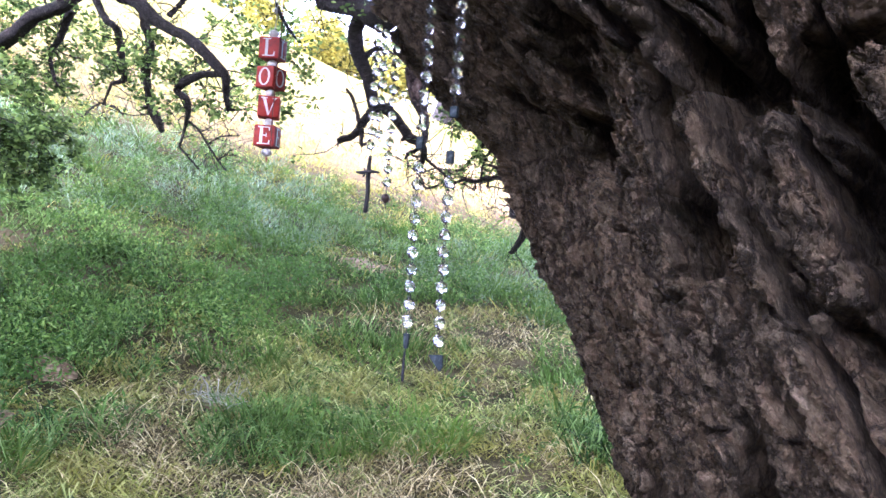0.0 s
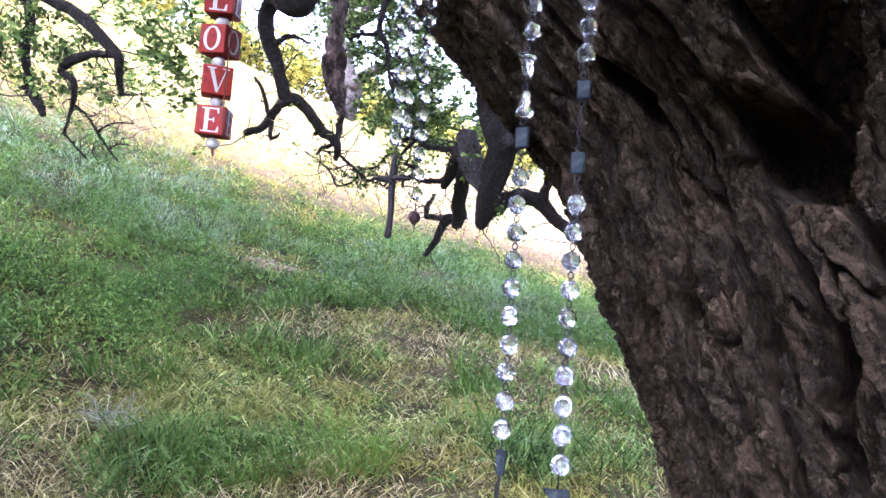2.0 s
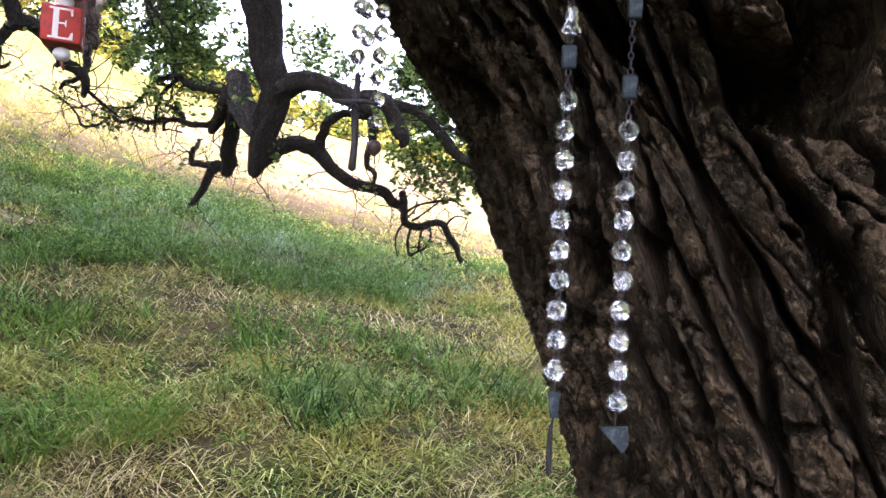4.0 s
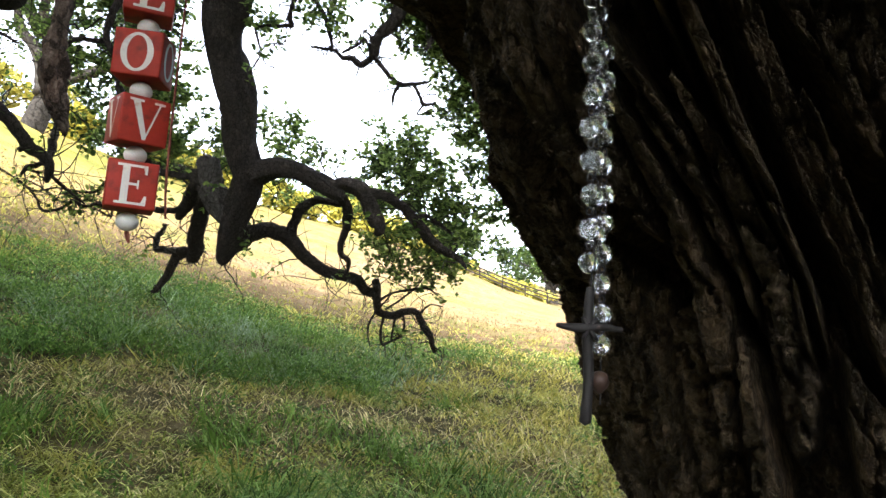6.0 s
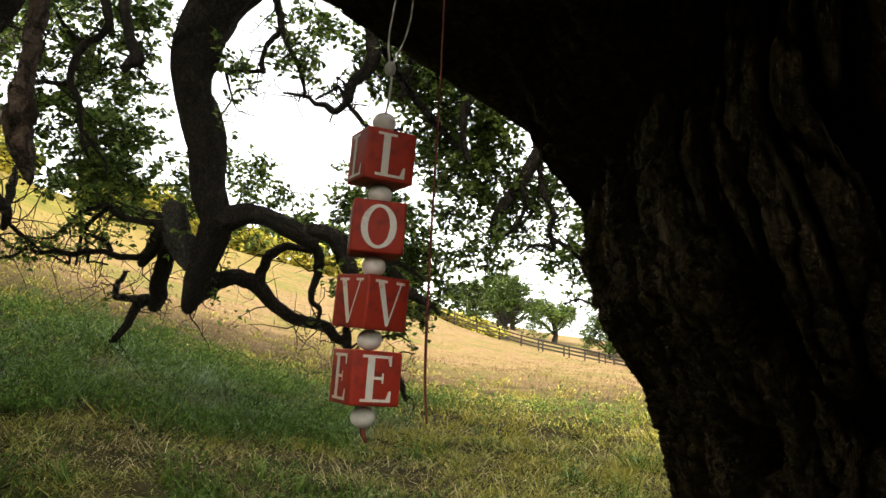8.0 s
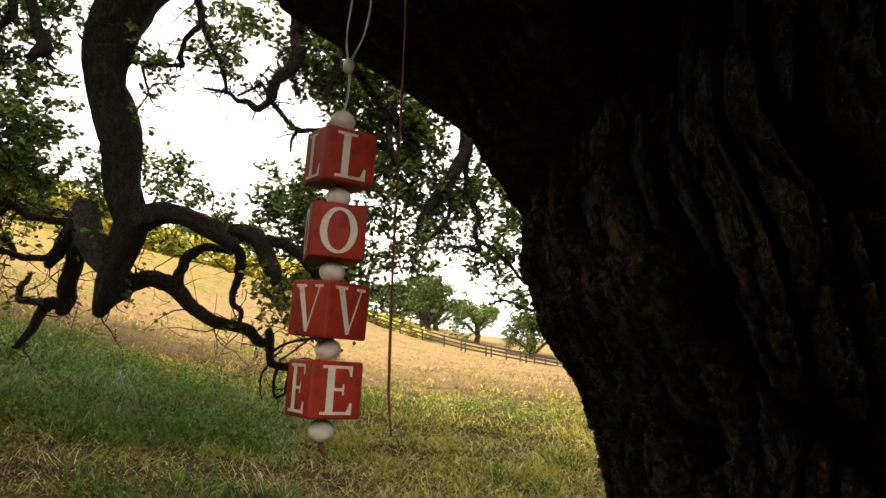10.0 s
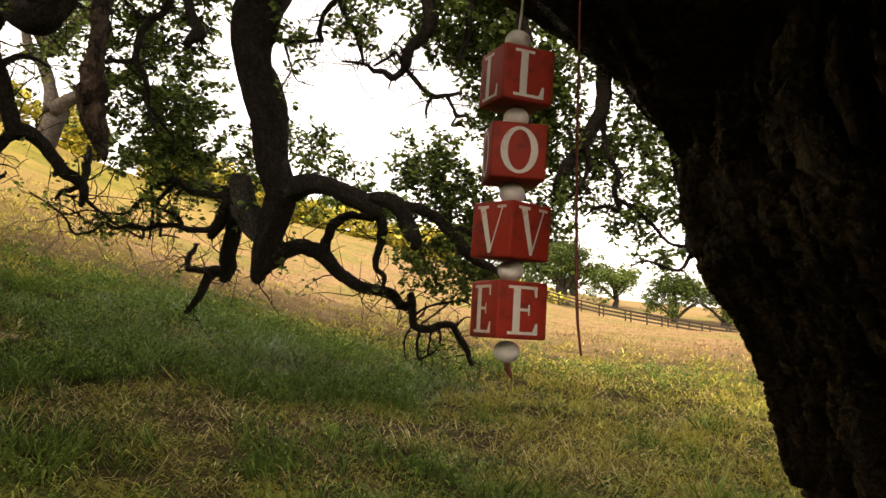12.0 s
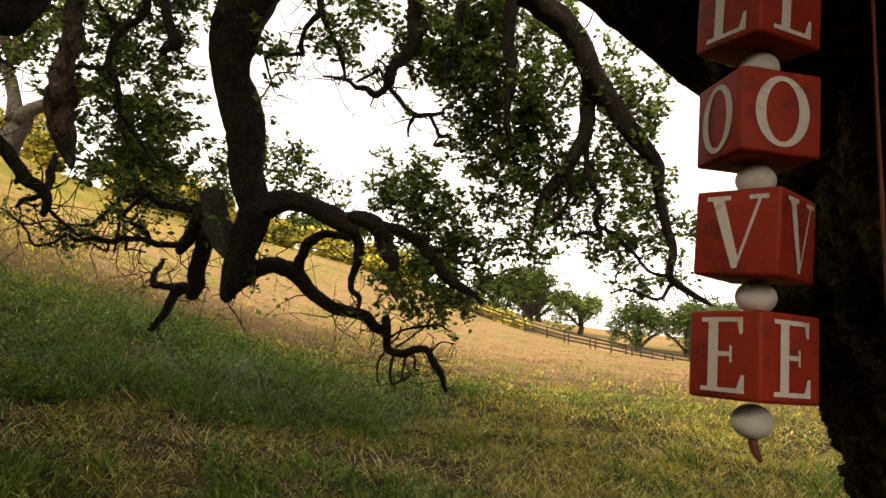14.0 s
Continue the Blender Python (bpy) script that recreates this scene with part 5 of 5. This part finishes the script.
far_tree(-12.89, 22.0, 9.0, 4.4, 307, "pale-barked forked oak standing among yellow bushes", 0.16, 150, 0.36, OAK_LEAF, 0.42, True)


def bloom_bush(x, y, w, h, seed):
    x, y, big = far(x, y)
    w, h = w * big * 0.9, h * big * 0.75
    z = float(rise(np.array(x), np.array(y)))
    rng = np.random.default_rng(seed)
    t = thing("bush", (x, y, z - 0.1), "bush covered in bright yellow flowers on the hilltop", "bush", "yellow bushes")
    n = 1300
    d = rng.normal(size=(n, 3))
    d /= np.linalg.norm(d, axis=1)[:, None]
    d *= rng.uniform(0.4, 1, n)[:, None] ** 0.5
    k = 1 + 0.35 * (fbm(d[:, 0] * 3 + seed, d[:, 1] * 3 + d[:, 2] * 2, 3, seed) - 0.5)
    q = d * k[:, None] * (w, w, h * 0.6) + (0, 0, h * 0.42)
    q = q[q[:, 2] > 0]
    leaves("blossom", q, 0.26 * big, YELLOW, t, seed + 1, chip_leaf())
    l, q2 = sprays(rng, (0, 0, h * 0.35), (w * 0.8, w * 0.8, h * 0.4), 40, 7, -0.5, h * 0.7, 0.02)
    twig_mesh("stem_tangle", l, LIMB_BARK, t)
    leaves("greenery", q2, 0.28 * big, FAR_LEAF, t, seed + 2, chip_leaf())


for k in range(26):
    t_ = k / 25
    bx = -24 + 30 * t_ + 0.8 * math.sin(k * 7.1)
    by = 24 + 21 * t_ + 1.5 * math.sin(k * 3.7) + (6 if t_ > 0.72 else 0)
    bloom_bush(bx, by - 2, 1.5 + 0.6 * math.sin(k * 5.3), (3.0 - 1.7 * t_ + 0.5 * math.sin(k * 2.9)) * (0.6 if t_ > 0.72 else 1), 400 + k)


def box_bm(sx, sy, sz, bevel=0.0):
    bm = bmesh.new()
    bmesh.ops.create_cube(bm, size=1)
    bmesh.ops.scale(bm, vec=(sx, sy, sz), verts=bm.verts)
    if bevel:
        bmesh.ops.bevel(bm, geom=bm.edges[:], offset=bevel, segments=2, affect="EDGES", profile=0.6)
    return bm


def fence(x0, y0, x1, y1, spacing, label):
    (x0, y0, _), (x1, y1, _) = far(x0, y0), far(x1, y1)
    n = int(math.hypot(x1 - x0, y1 - y0) / spacing)
    f = thing("rail_fence", (x0, y0, float(rise(np.array(x0), np.array(y0)))), label, "fence", "rail fences")
    o = np.array(f.location)
    pm = box_bm(0.14, 0.14, 1.5, 0.02)
    post = part("post", pm, FENCE_WOOD, f)
    pts = []
    for k in range(n + 1):
        x, y = x0 + (x1 - x0) * k / n, y0 + (y1 - y0) * k / n
        pts.append(np.array([x, y, float(rise(np.array(x), np.array(y)))]) - o)
        ob = post if k == 0 else new("post", post.data)
        ob.parent = f
        ob.location = pts[-1] + (0, 0, 0.45)
    ln = math.hypot(x1 - x0, y1 - y0) / n
    rm = box_bm(1.06, 0.05, 0.13, 0.01)
    rail = part("rail", rm, FENCE_WOOD, f)
    first = True
    for a, b in zip(pts, pts[1:]):
        for h in (0.35, 0.72, 1.08):
            ob = rail if first else new("rail", rail.data)
            first = False
            ob.parent = f
            d = Vector(b - a)
            ob.matrix_basis = Matrix.Translation(Vector((a + b) / 2) + Vector((0, -0.09, h))) @ d.to_track_quat("X", "Z").to_matrix().to_4x4() @ Matrix.Diagonal((d.length, 1, 1, 1))


FENCE = "weathered three-rail wooden fence along the hill"
fence(-3.0, 42.3, 24.0, 47.0, 2.4, FENCE)
fence(9.3, 42.6, 13.2, 43.2, 2.4, FENCE)
fence(13.8, 42.2, 26.0, 44.2, 2.4, FENCE)


# ---- things hung on the oak ----
def ball_bm(r, squash=1.0, seg=16, rings=10):
    bm = bmesh.new()
    bmesh.ops.create_uvsphere(bm, u_segments=seg, v_segments=rings, radius=r)
    bmesh.ops.scale(bm, vec=(1, 1, squash), verts=bm.verts)
    return bm


def line_part(name, points, material, parent, sides=7, per=5, label="", rough=0.05):
    return limb(name, points, material, parent, 3, sides, per, label, (0, 0, 0), rough)


def letter_bm(ch, h):
    """A serif capital h high, flat in x and z, facing -y."""
    bm = bmesh.new()
    w, th, tn, sr = 0.74 * h, 0.17 * h, 0.075 * h, 0.06 * h

    def slab(points):
        front = [bm.verts.new((x, 0, z)) for x, z in points]
        bm.faces.new(front)

    def rect(x0, z0, x1, z1):
        slab([(x0, z0), (x1, z0), (x1, z1), (x0, z1)])

    if ch == "L":
        rect(-0.22 * h, sr, -0.22 * h + th, h - sr)
        rect(-0.36 * h, h - sr, 0.10 * h, h)
        rect(-0.36 * h, 0, 0.36 * h, sr)
        slab([(0.36 * h, sr), (0.36 * h, 0.26 * h), (0.31 * h, 0.26 * h), (0.24 * h, sr)])
    elif ch == "E":
        rect(-0.24 * h, sr, -0.24 * h + th, h - sr)
        rect(-0.36 * h, h - sr, 0.33 * h, h)
        rect(-0.36 * h, 0, 0.36 * h, sr)
        slab([(0.36 * h, sr), (0.36 * h, 0.24 * h), (0.31 * h, 0.24 * h), (0.24 * h, sr)])
        slab([(0.33 * h, h - sr), (0.24 * h, h - sr), (0.28 * h, 0.78 * h), (0.33 * h, 0.78 * h)])
        rect(-0.24 * h + th, 0.48 * h, 0.12 * h, 0.48 * h + sr)
        rect(0.12 * h, 0.40 * h, 0.16 * h, 0.62 * h)
    elif ch == "V":
        slab([(-0.34 * h, h - sr), (-0.34 * h + th, h - sr), (0.05 * h, 0.16 * h), (0, 0), (-0.03 * h, 0)])
        slab([(0.30 * h, h - sr), (0.30 * h + tn * 0.6, h - sr), (0.04 * h, 0), (0, 0), (0.05 * h, 0.16 * h)])
        rect(-0.42 * h, h - sr, -0.08 * h, h)
        rect(0.18 * h, h - sr, 0.44 * h, h)
    else:
        n = 40
        for k in range(n):
            q = []
            for j in (k, k + 1):
                t = 2 * math.pi * j / n
                q.append((math.cos(t), math.sin(t)))
            (c0, s0), (c1, s1) = q
            o = lambda c, s: (0.40 * h * c, 0.5 * h + 0.5 * h * s)
            i = lambda c, s: (0.245 * h * c, 0.5 * h + 0.43 * h * s)
            slab([o(c0, s0), o(c1, s1), i(c1, s1), i(c0, s0)])
    bmesh.ops.remove_doubles(bm, verts=bm.verts, dist=1e-6)
    bmesh.ops.recalc_face_normals(bm, faces=bm.faces)
    if bm.faces and sum(f.normal.y for f in bm.faces) > 0:
        bmesh.ops.reverse_faces(bm, faces=bm.faces)
    return bm


LOVE_AT = (0.101, 0.365, 1.3845)


def build_love():
    t = thing("letter_block_hanger", LOVE_AT, "four red wooden letter blocks and pale beads hung on a cord", "ornament")
    t.matrix_basis = pose(*LOVE_AT, 3.0, 1.5, 0) @ Matrix.Scale(0.922, 4)
    size = 0.0272
    for ch, z, turn in (("L", 0.141, 22), ("O", 0.103, 6), ("V", 0.065, 40), ("E", 0.027, 25)):
        blk = part("block", box_bm(size, size, size, 0.0012), RED, t, "red painted wooden cube with a white letter")
        blk.matrix_basis = pose(0.0, 0.0, z, 1.5 if ch in "LV" else -1.0, 1.2, turn)
        for k in range(4):
            le = part("letter", letter_bm(ch, 0.0228), WHITE, blk, smooth=False)
            le.matrix_basis = pose(0, 0, 0, 0, 0, 90 * k) @ pose(0, -size / 2 - 0.0004, -0.0114)
    for k, z in enumerate((0.1615, 0.122, 0.084, 0.046, 0.007)):
        bd = part("bead", ball_bm(0.0064, 0.86), BEAD_WOOD, t, "round pale wooden bead")
        bd.location = (0.0006 * (k % 2), 0, z)
    line_part("cord", [(0, 0, 0.163, 0.0006), (0.002, 0.001, 0.185, 0.0007), (-0.001, 0.0, 0.21, 0.0006), (0.004, 0.01, 0.26, 0.0006), (0.008, 0.02, 0.33, 0.0006), (0.012, 0.03, 0.48, 0.0006)], CORD, t)
    line_part("cord_tail", [(0, 0, 0.004, 0.0012), (0.0008, 0, -0.001, 0.0015), (0.0025, -0.001, -0.005, 0.0008)], RED_CORD, t)
    line_part("twig", [(-0.004, 0.004, 0.205, 0.0018), (0.007, 0.002, 0.188, 0.0022), (0.018, 0.0, 0.1735, 0.0021), (0.030, -0.001, 0.161, 0.0019), (0.0406, -0.002, 0.1505, 0.0012)], PALE_BARK, t, 8, label="short grey twig tied into the cord", rough=0.2)
    kn = part("knot", ball_bm(0.0032, 1.3, 10, 8), CORD, t)
    kn.location = (0.001, 0, 0.192)
    line_part("cord_loop", [(0.001, 0, 0.192, 0.0006), (0.009, 0.0, 0.215, 0.0006), (0.010, 0.01, 0.25, 0.0006), (0.0, 0.01, 0.30, 0.0006), (-0.01, 0.01, 0.36, 0.0006)], CORD, t)


build_love()


def build_red_cord():
    t = thing("loose_cord", (0.130, 0.342, 1.393), "thin faded red cord hanging from the limb", "cord")
    line_part("cord", [(0.0, 0.0, -0.003, 0.0005), (-0.0015, 0, 0.02, 0.0007), (-0.001, 0, 0.08, 0.0006), (0.001, 0, 0.16, 0.0005), (0.002, 0.0, 0.28, 0.0005), (0.003, 0.01, 0.5, 0.0005)], RED_CORD, t)


build_red_cord()


def crystal_bm(r):
    """A faceted round crystal bead, pierced through its length."""
    bm = bmesh.new()
    rows = ((-0.95, 0.34), (-0.62, 0.78), (0.0, 1.0), (0.62, 0.78), (0.95, 0.34))
    rings = []
    for k, (z, q) in enumerate(rows):
        off = 0.5 * (k % 2)
        rings.append([bm.verts.new((r * q * math.cos((j + off) * math.pi / 4), r * q * math.sin((j + off) * math.pi / 4), r * z)) for j in range(8)])
    for k in range(4):
        a, b = rings[k], rings[k + 1]
        s = k % 2
        for j in range(8):
            n1 = (j + 1) % 8
            if s == 0:
                bm.faces.new((a[j], a[n1], b[j]))
                bm.faces.new((b[j], a[n1], b[n1]))
            else:
                bm.faces.new((a[j], b[n1], b[j]))
                bm.faces.new((a[j], a[n1], b[n1]))
    bm.faces.new(rings[0][::-1])
    bm.faces.new(rings[-1])
    bmesh.ops.recalc_face_normals(bm, faces=bm.faces)
    return bm


CRYSTAL_MESH = bpy.data.meshes.new("crystal_bead")
_b = crystal_bm(0.0049)
_b.to_mesh(CRYSTAL_MESH)
_b.free()
CRYSTAL_MESH.materials.append(CRYSTAL)


def ring_bm(major, minor):
    bm = bmesh.new()
    n, m = 10, 5
    vs = [[bm.verts.new(((major + minor * math.cos(v)) * math.cos(u), minor * math.sin(v), (major + minor * math.cos(v)) * math.sin(u) * 1.35))
           for v in (2 * math.pi * j / m for j in range(m))] for u in (2 * math.pi * i / n for i in range(n))]
    for i in range(n):
        for j in range(m):
            bm.faces.new((vs[i][j], vs[(i + 1) % n][j], vs[(i + 1) % n][(j + 1) % m], vs[i][(j + 1) % m]))
    return bm


LINK_MESH = bpy.data.meshes.new("link")
_b = ring_bm(0.0013, 0.00035)
_b.to_mesh(LINK_MESH)
_b.free()
LINK_MESH.materials.append(IRON)


def beads_on(t, x, y, zs, top=None, seed=0, sway=0.0):
    """Crystal beads at heights zs, joined by small wire links; the chain runs on up to top."""
    rng = random.Random(seed)
    for k, z in enumerate(zs):
        b = new("crystal_bead", CRYSTAL_MESH)
        b.parent = t
        b.matrix_basis = pose(x + rng.uniform(-0.0006, 0.0006), y, z, rng.uniform(-8, 8), rng.uniform(-8, 8), rng.uniform(0, 45))
    ends = sorted(zs) + ([top] if top else [])
    for a, b_ in zip(ends, ends[1:]):
        lo, hi = a + 0.005, b_ - (0.005 if b_ != top else 0)
        n = max(1, round((hi - lo) / 0.0038))
        for k in range(n):
            ob = new("link", LINK_MESH)
            ob.parent = t
            ob.matrix_basis = pose(x, y, lo + (k + 0.5) * (hi - lo) / n, 0, 0, 90 * (k % 2))


def tag_bm(w, h):
    return box_bm(w, 0.0035, h, 0.0012)


def figure_bm():
    """A little turned glass figure: a wide skirt, a waist and a round head."""
    bm = bmesh.new()
    prof = [(0.0008, -0.0065), (0.0052, -0.006), (0.0048, -0.004), (0.0026, -0.001), (0.0036, 0.001), (0.0024, 0.003), (0.0032, 0.0048), (0.0024, 0.0062), (0.0006, 0.0068)]
    n = 9
    rings = [[bm.verts.new((r * math.cos(2 * math.pi * k / n), r * 0.7 * math.sin(2 * math.pi * k / n), z)) for k in range(n)] for r, z in prof]
    for a, b in zip(rings, rings[1:]):
        for k in range(n):
            bm.faces.new((a[k], a[(k + 1) % n], b[(k + 1) % n], b[k]))
    bm.faces.new(rings[0][::-1])
    bm.faces.new(rings[-1])
    return bm


def links_on(t, x, y, *spans):
    for lo, hi in spans:
        n = max(1, round((hi - lo) / 0.0038))
        for k in range(n):
            ob = new("link", LINK_MESH)
            ob.parent = t
            ob.matrix_basis = pose(x, y, lo + (k + 0.5) * (hi - lo) / n, 0, 0, 90 * (k % 2))


def build_chain(x, y, low, figures, pendant, seed, label):
    t = thing("crystal_chain", near(x, y, 1.35), label, "ornament", "crystal chains on the trunk")
    t.scale = (SIZE,) * 3
    zs = [low + 0.01405 * k for k in range(10)]
    top = zs[-1]
    tag = part("tag", tag_bm(0.007, 0.011), SLATE, t, "small blue-grey stone tag")
    tag.location = (0.0, 0, top + 0.0205)
    zs2 = [top + 0.0758 + 0.0138 * k for k in range(8)]
    beads_on(t, 0, 0, zs, top + 0.015, seed)
    beads_on(t, 0.001, 0.0, zs2, top + 0.36, seed + 1)
    if figures:
        for k, z in enumerate((0.038, 0.058)):
            fig = part("crystal_figure", figure_bm(), CRYSTAL, t, "small pressed clear glass figure")
            fig.matrix_basis = pose(0.0005, 0, top + z, 180 * k, 0, 20)
        links_on(t, 0, 0, (top + 0.026, top + 0.031), (top + 0.045, top + 0.051), (top + 0.065, top + 0.071))
    else:
        tag2 = part("tag", tag_bm(0.007, 0.0095), SLATE, t, "small dark square tag")
        tag2.location = (0.0008, 0, top + 0.0575)
        links_on(t, 0, 0, (top + 0.026, top + 0.0525), (top + 0.0625, top + 0.071))
    if pendant == "arrow":
        bm = bmesh.new()
        pts = [(-0.0075, 0, 0), (0.0055, 0, 0.001), (0.0062, 0, -0.008), (0.0035, 0, -0.012), (0.001, 0, -0.009)]
    else:
        bm = bmesh.new()
        pts = [(-0.0028, 0, 0.002), (0.0028, 0, 0.002), (0.002, 0, -0.010), (-0.0014, 0, -0.010)]
    f = bm.faces.new([bm.verts.new(p) for p in pts])
    e = bmesh.ops.extrude_face_region(bm, geom=[f])
    bmesh.ops.translate(bm, vec=(0, 0.002, 0), verts=[v for v in e["geom"] if isinstance(v, bmesh.types.BMVert)])
    bmesh.ops.recalc_face_normals(bm, faces=bm.faces)
    p = part("pendant", bm, SLATE, t, "small dark metal pendant", smooth=False)
    p.location = (0, -0.001, low - 0.012)
    line_part("drop", [(0.0, 0, low - 0.005, 0.0004), (0, 0, low - 0.012, 0.0004)], IRON, t, 5)
    if pendant != "arrow":
        line_part("pin", [(0, 0, low - 0.022, 0.0005), (-0.001, 0, low - 0.030, 0.0012), (-0.001, 0, low - 0.046, 0.0014), (-0.001, 0, low - 0.049, 0.0006)], IRON, t, 6)


build_chain(0.415, 0.161, -0.174, True, "pin", 1, "hanging chain of clear crystal beads with a blade pendant")
build_chain(0.444, 0.162, -0.187, False, "arrow", 2, "hanging chain of clear crystal beads with an arrowhead pendant")


def build_rosary():
    t = thing("cross_chain", near(0.299, 0.250, 1.346), "looped clear crystal bead chains with a dark cross and carved bead", "ornament")
    t.scale = (SIZE,) * 3
    beads_on(t, 0, 0, [-0.001 + 0.0152 * k for k in range(10)], 0.36, 5)
    beads_on(t, 0.004, 0.007, [0.012 + 0.0152 * k * 1.15 for k in range(9)], 0.36, 6)
    line_part("wire", [(0.001, 0, -0.012, 0.0004), (0.003, 0.001, 0.010, 0.0004)], IRON, t, 5)
    line_part("cross_stem", [(0.001, 0, -0.012, 0.0018), (0.0, 0, -0.030, 0.0024), (0.0008, 0, -0.05, 0.0022), (-0.0002, 0, -0.069, 0.0024)], IRON, t, 8, label="dark cross of bound metal sticks")
    line_part("cross_arm", [(-0.0135, -0.002, -0.0285, 0.0011), (-0.004, -0.0035, -0.0295, 0.0021), (0.005, -0.003, -0.0285, 0.0019), (0.0145, -0.002, -0.0295, 0.0010)], IRON, t, 8)
    line_part("binding", [(-0.003, -0.004, -0.025, 0.0009), (0.003, -0.0045, -0.034, 0.0009)], IRON, t, 6)
    line_part("binding", [(0.003, -0.004, -0.025, 0.0009), (-0.003, -0.0045, -0.034, 0.0009)], IRON, t, 6)
    hx, hy = 0.0105, 0.019
    beads_on(t, hx, hy, [-0.036 + 0.0139 * k for k in range(11)], 0.36, 7)
    bm = ball_bm(0.0046, 1.15, 12, 8)
    for v in bm.verts:
        k = 1.1 if v.co.z > 0 else 1.0 + v.co.z * 90
        v.co.x *= k * (1 + 0.12 * math.sin(v.co.z * 2500))
        v.co.y *= k
    hb = part("carved_bead", bm, HEART, t, "dark carved heart-shaped bead")
    hb.location = (hx - 0.0005, hy, -0.053)
    line_part("wire", [(hx, hy, -0.041, 0.0004), (hx, hy, -0.048, 0.0004)], IRON, t, 5)
    line_part("wire", [(hx, hy, -0.058, 0.0004), (hx, hy, -0.063, 0.0004)], IRON, t, 5)


build_rosary()


def build_tub():
    x, y = 0.74, 1.62
    z = float(land(np.array(x), np.array(y)))
    t = thing("plastic_tub", (x, y, z), "slate-blue plastic planter tub standing behind the trunk", "tub")
    bm = bmesh.new()
    n = 40
    prof = [(0.0, 0.02), (0.17, 0.0), (0.18, 0.0), (0.235, 0.30), (0.255, 0.31), (0.258, 0.332), (0.245, 0.34), (0.228, 0.33), (0.17, 0.03), (0.0, 0.03)]
    rings = [[bm.verts.new((max(r, 0.001) * math.cos(2 * math.pi * k / n), max(r, 0.001) * math.sin(2 * math.pi * k / n), h)) for k in range(n)] for r, h in prof]
    for a, b in zip(rings, rings[1:]):
        for k in range(n):
            bm.faces.new((a[k], a[(k + 1) % n], b[(k + 1) % n], b[k]))
    part("tub_shell", bm, TUB, t)


build_tub()


# ---- on the ground ----
def build_dead_tuft(x, y, seed):
    z = float(land(np.array(x), np.array(y)))
    rng = np.random.default_rng(seed)
    lines = []
    for k in range(60):
        a, h = rng.uniform(0, 2 * math.pi), rng.uniform(0.03, 0.15) * (0.4 + 0.6 * (k % 4 == 0))
        o = rng.uniform(0.02, 0.10)
        d = np.array([math.cos(a), math.sin(a), 0])
        b = rng.normal(size=3) * (0.09, 0.06, 0)
        lines.append(np.array([[*b], [*(b + d * o * 0.4 + (0, 0, h * 0.7))], [*(b + d * o * 0.9 + (0, 0, h))], [*(b + d * o * 1.4 + (0, 0, h * 0.6))]], dtype=float))
    lines = [np.column_stack([l, np.linspace(0.0035, 0.001, 4)]) for l in lines]
    t = thing("dead_grass_tuft", (x, y, z), "bleached tuft of dead grass standing in the straw", "grass")
    twig_mesh("dead_grass", lines, BLEACHED, t)


build_dead_tuft(-1.97, 2.29, 71)


def build_mound(x, y, r, h, seed):
    z = float(land(np.array(x), np.array(y)))
    n = 36
    g = np.linspace(-1, 1, n)
    u, v = np.meshgrid(g, g)
    d = np.hypot(u, v * 1.3)
    hh = h * step(1.0, 0.1, d) * (0.5 + 1.0 * fbm(u * 4 + seed, v * 4, 4, seed)) - 0.02
    vs = np.stack([u * r, v * r, hh + land(x + u * r, y + v * r) - z], -1).reshape(-1, 3)
    a = (np.arange(n - 1)[:, None] * n + np.arange(n - 1)).ravel()
    ob = soup("soil_mound", vs, np.stack([a, a + 1, a + n + 1, a + n], 1), SOIL)
    ob.location = (x, y, z)
    tagged(ob, "low mound of bare brown soil in the grass", "soil mound", "mounds of soil")


for k, (mx, my, mr, mh) in enumerate(MOUNDS):
    build_mound(mx, my, mr, mh, 3 + 4 * k)
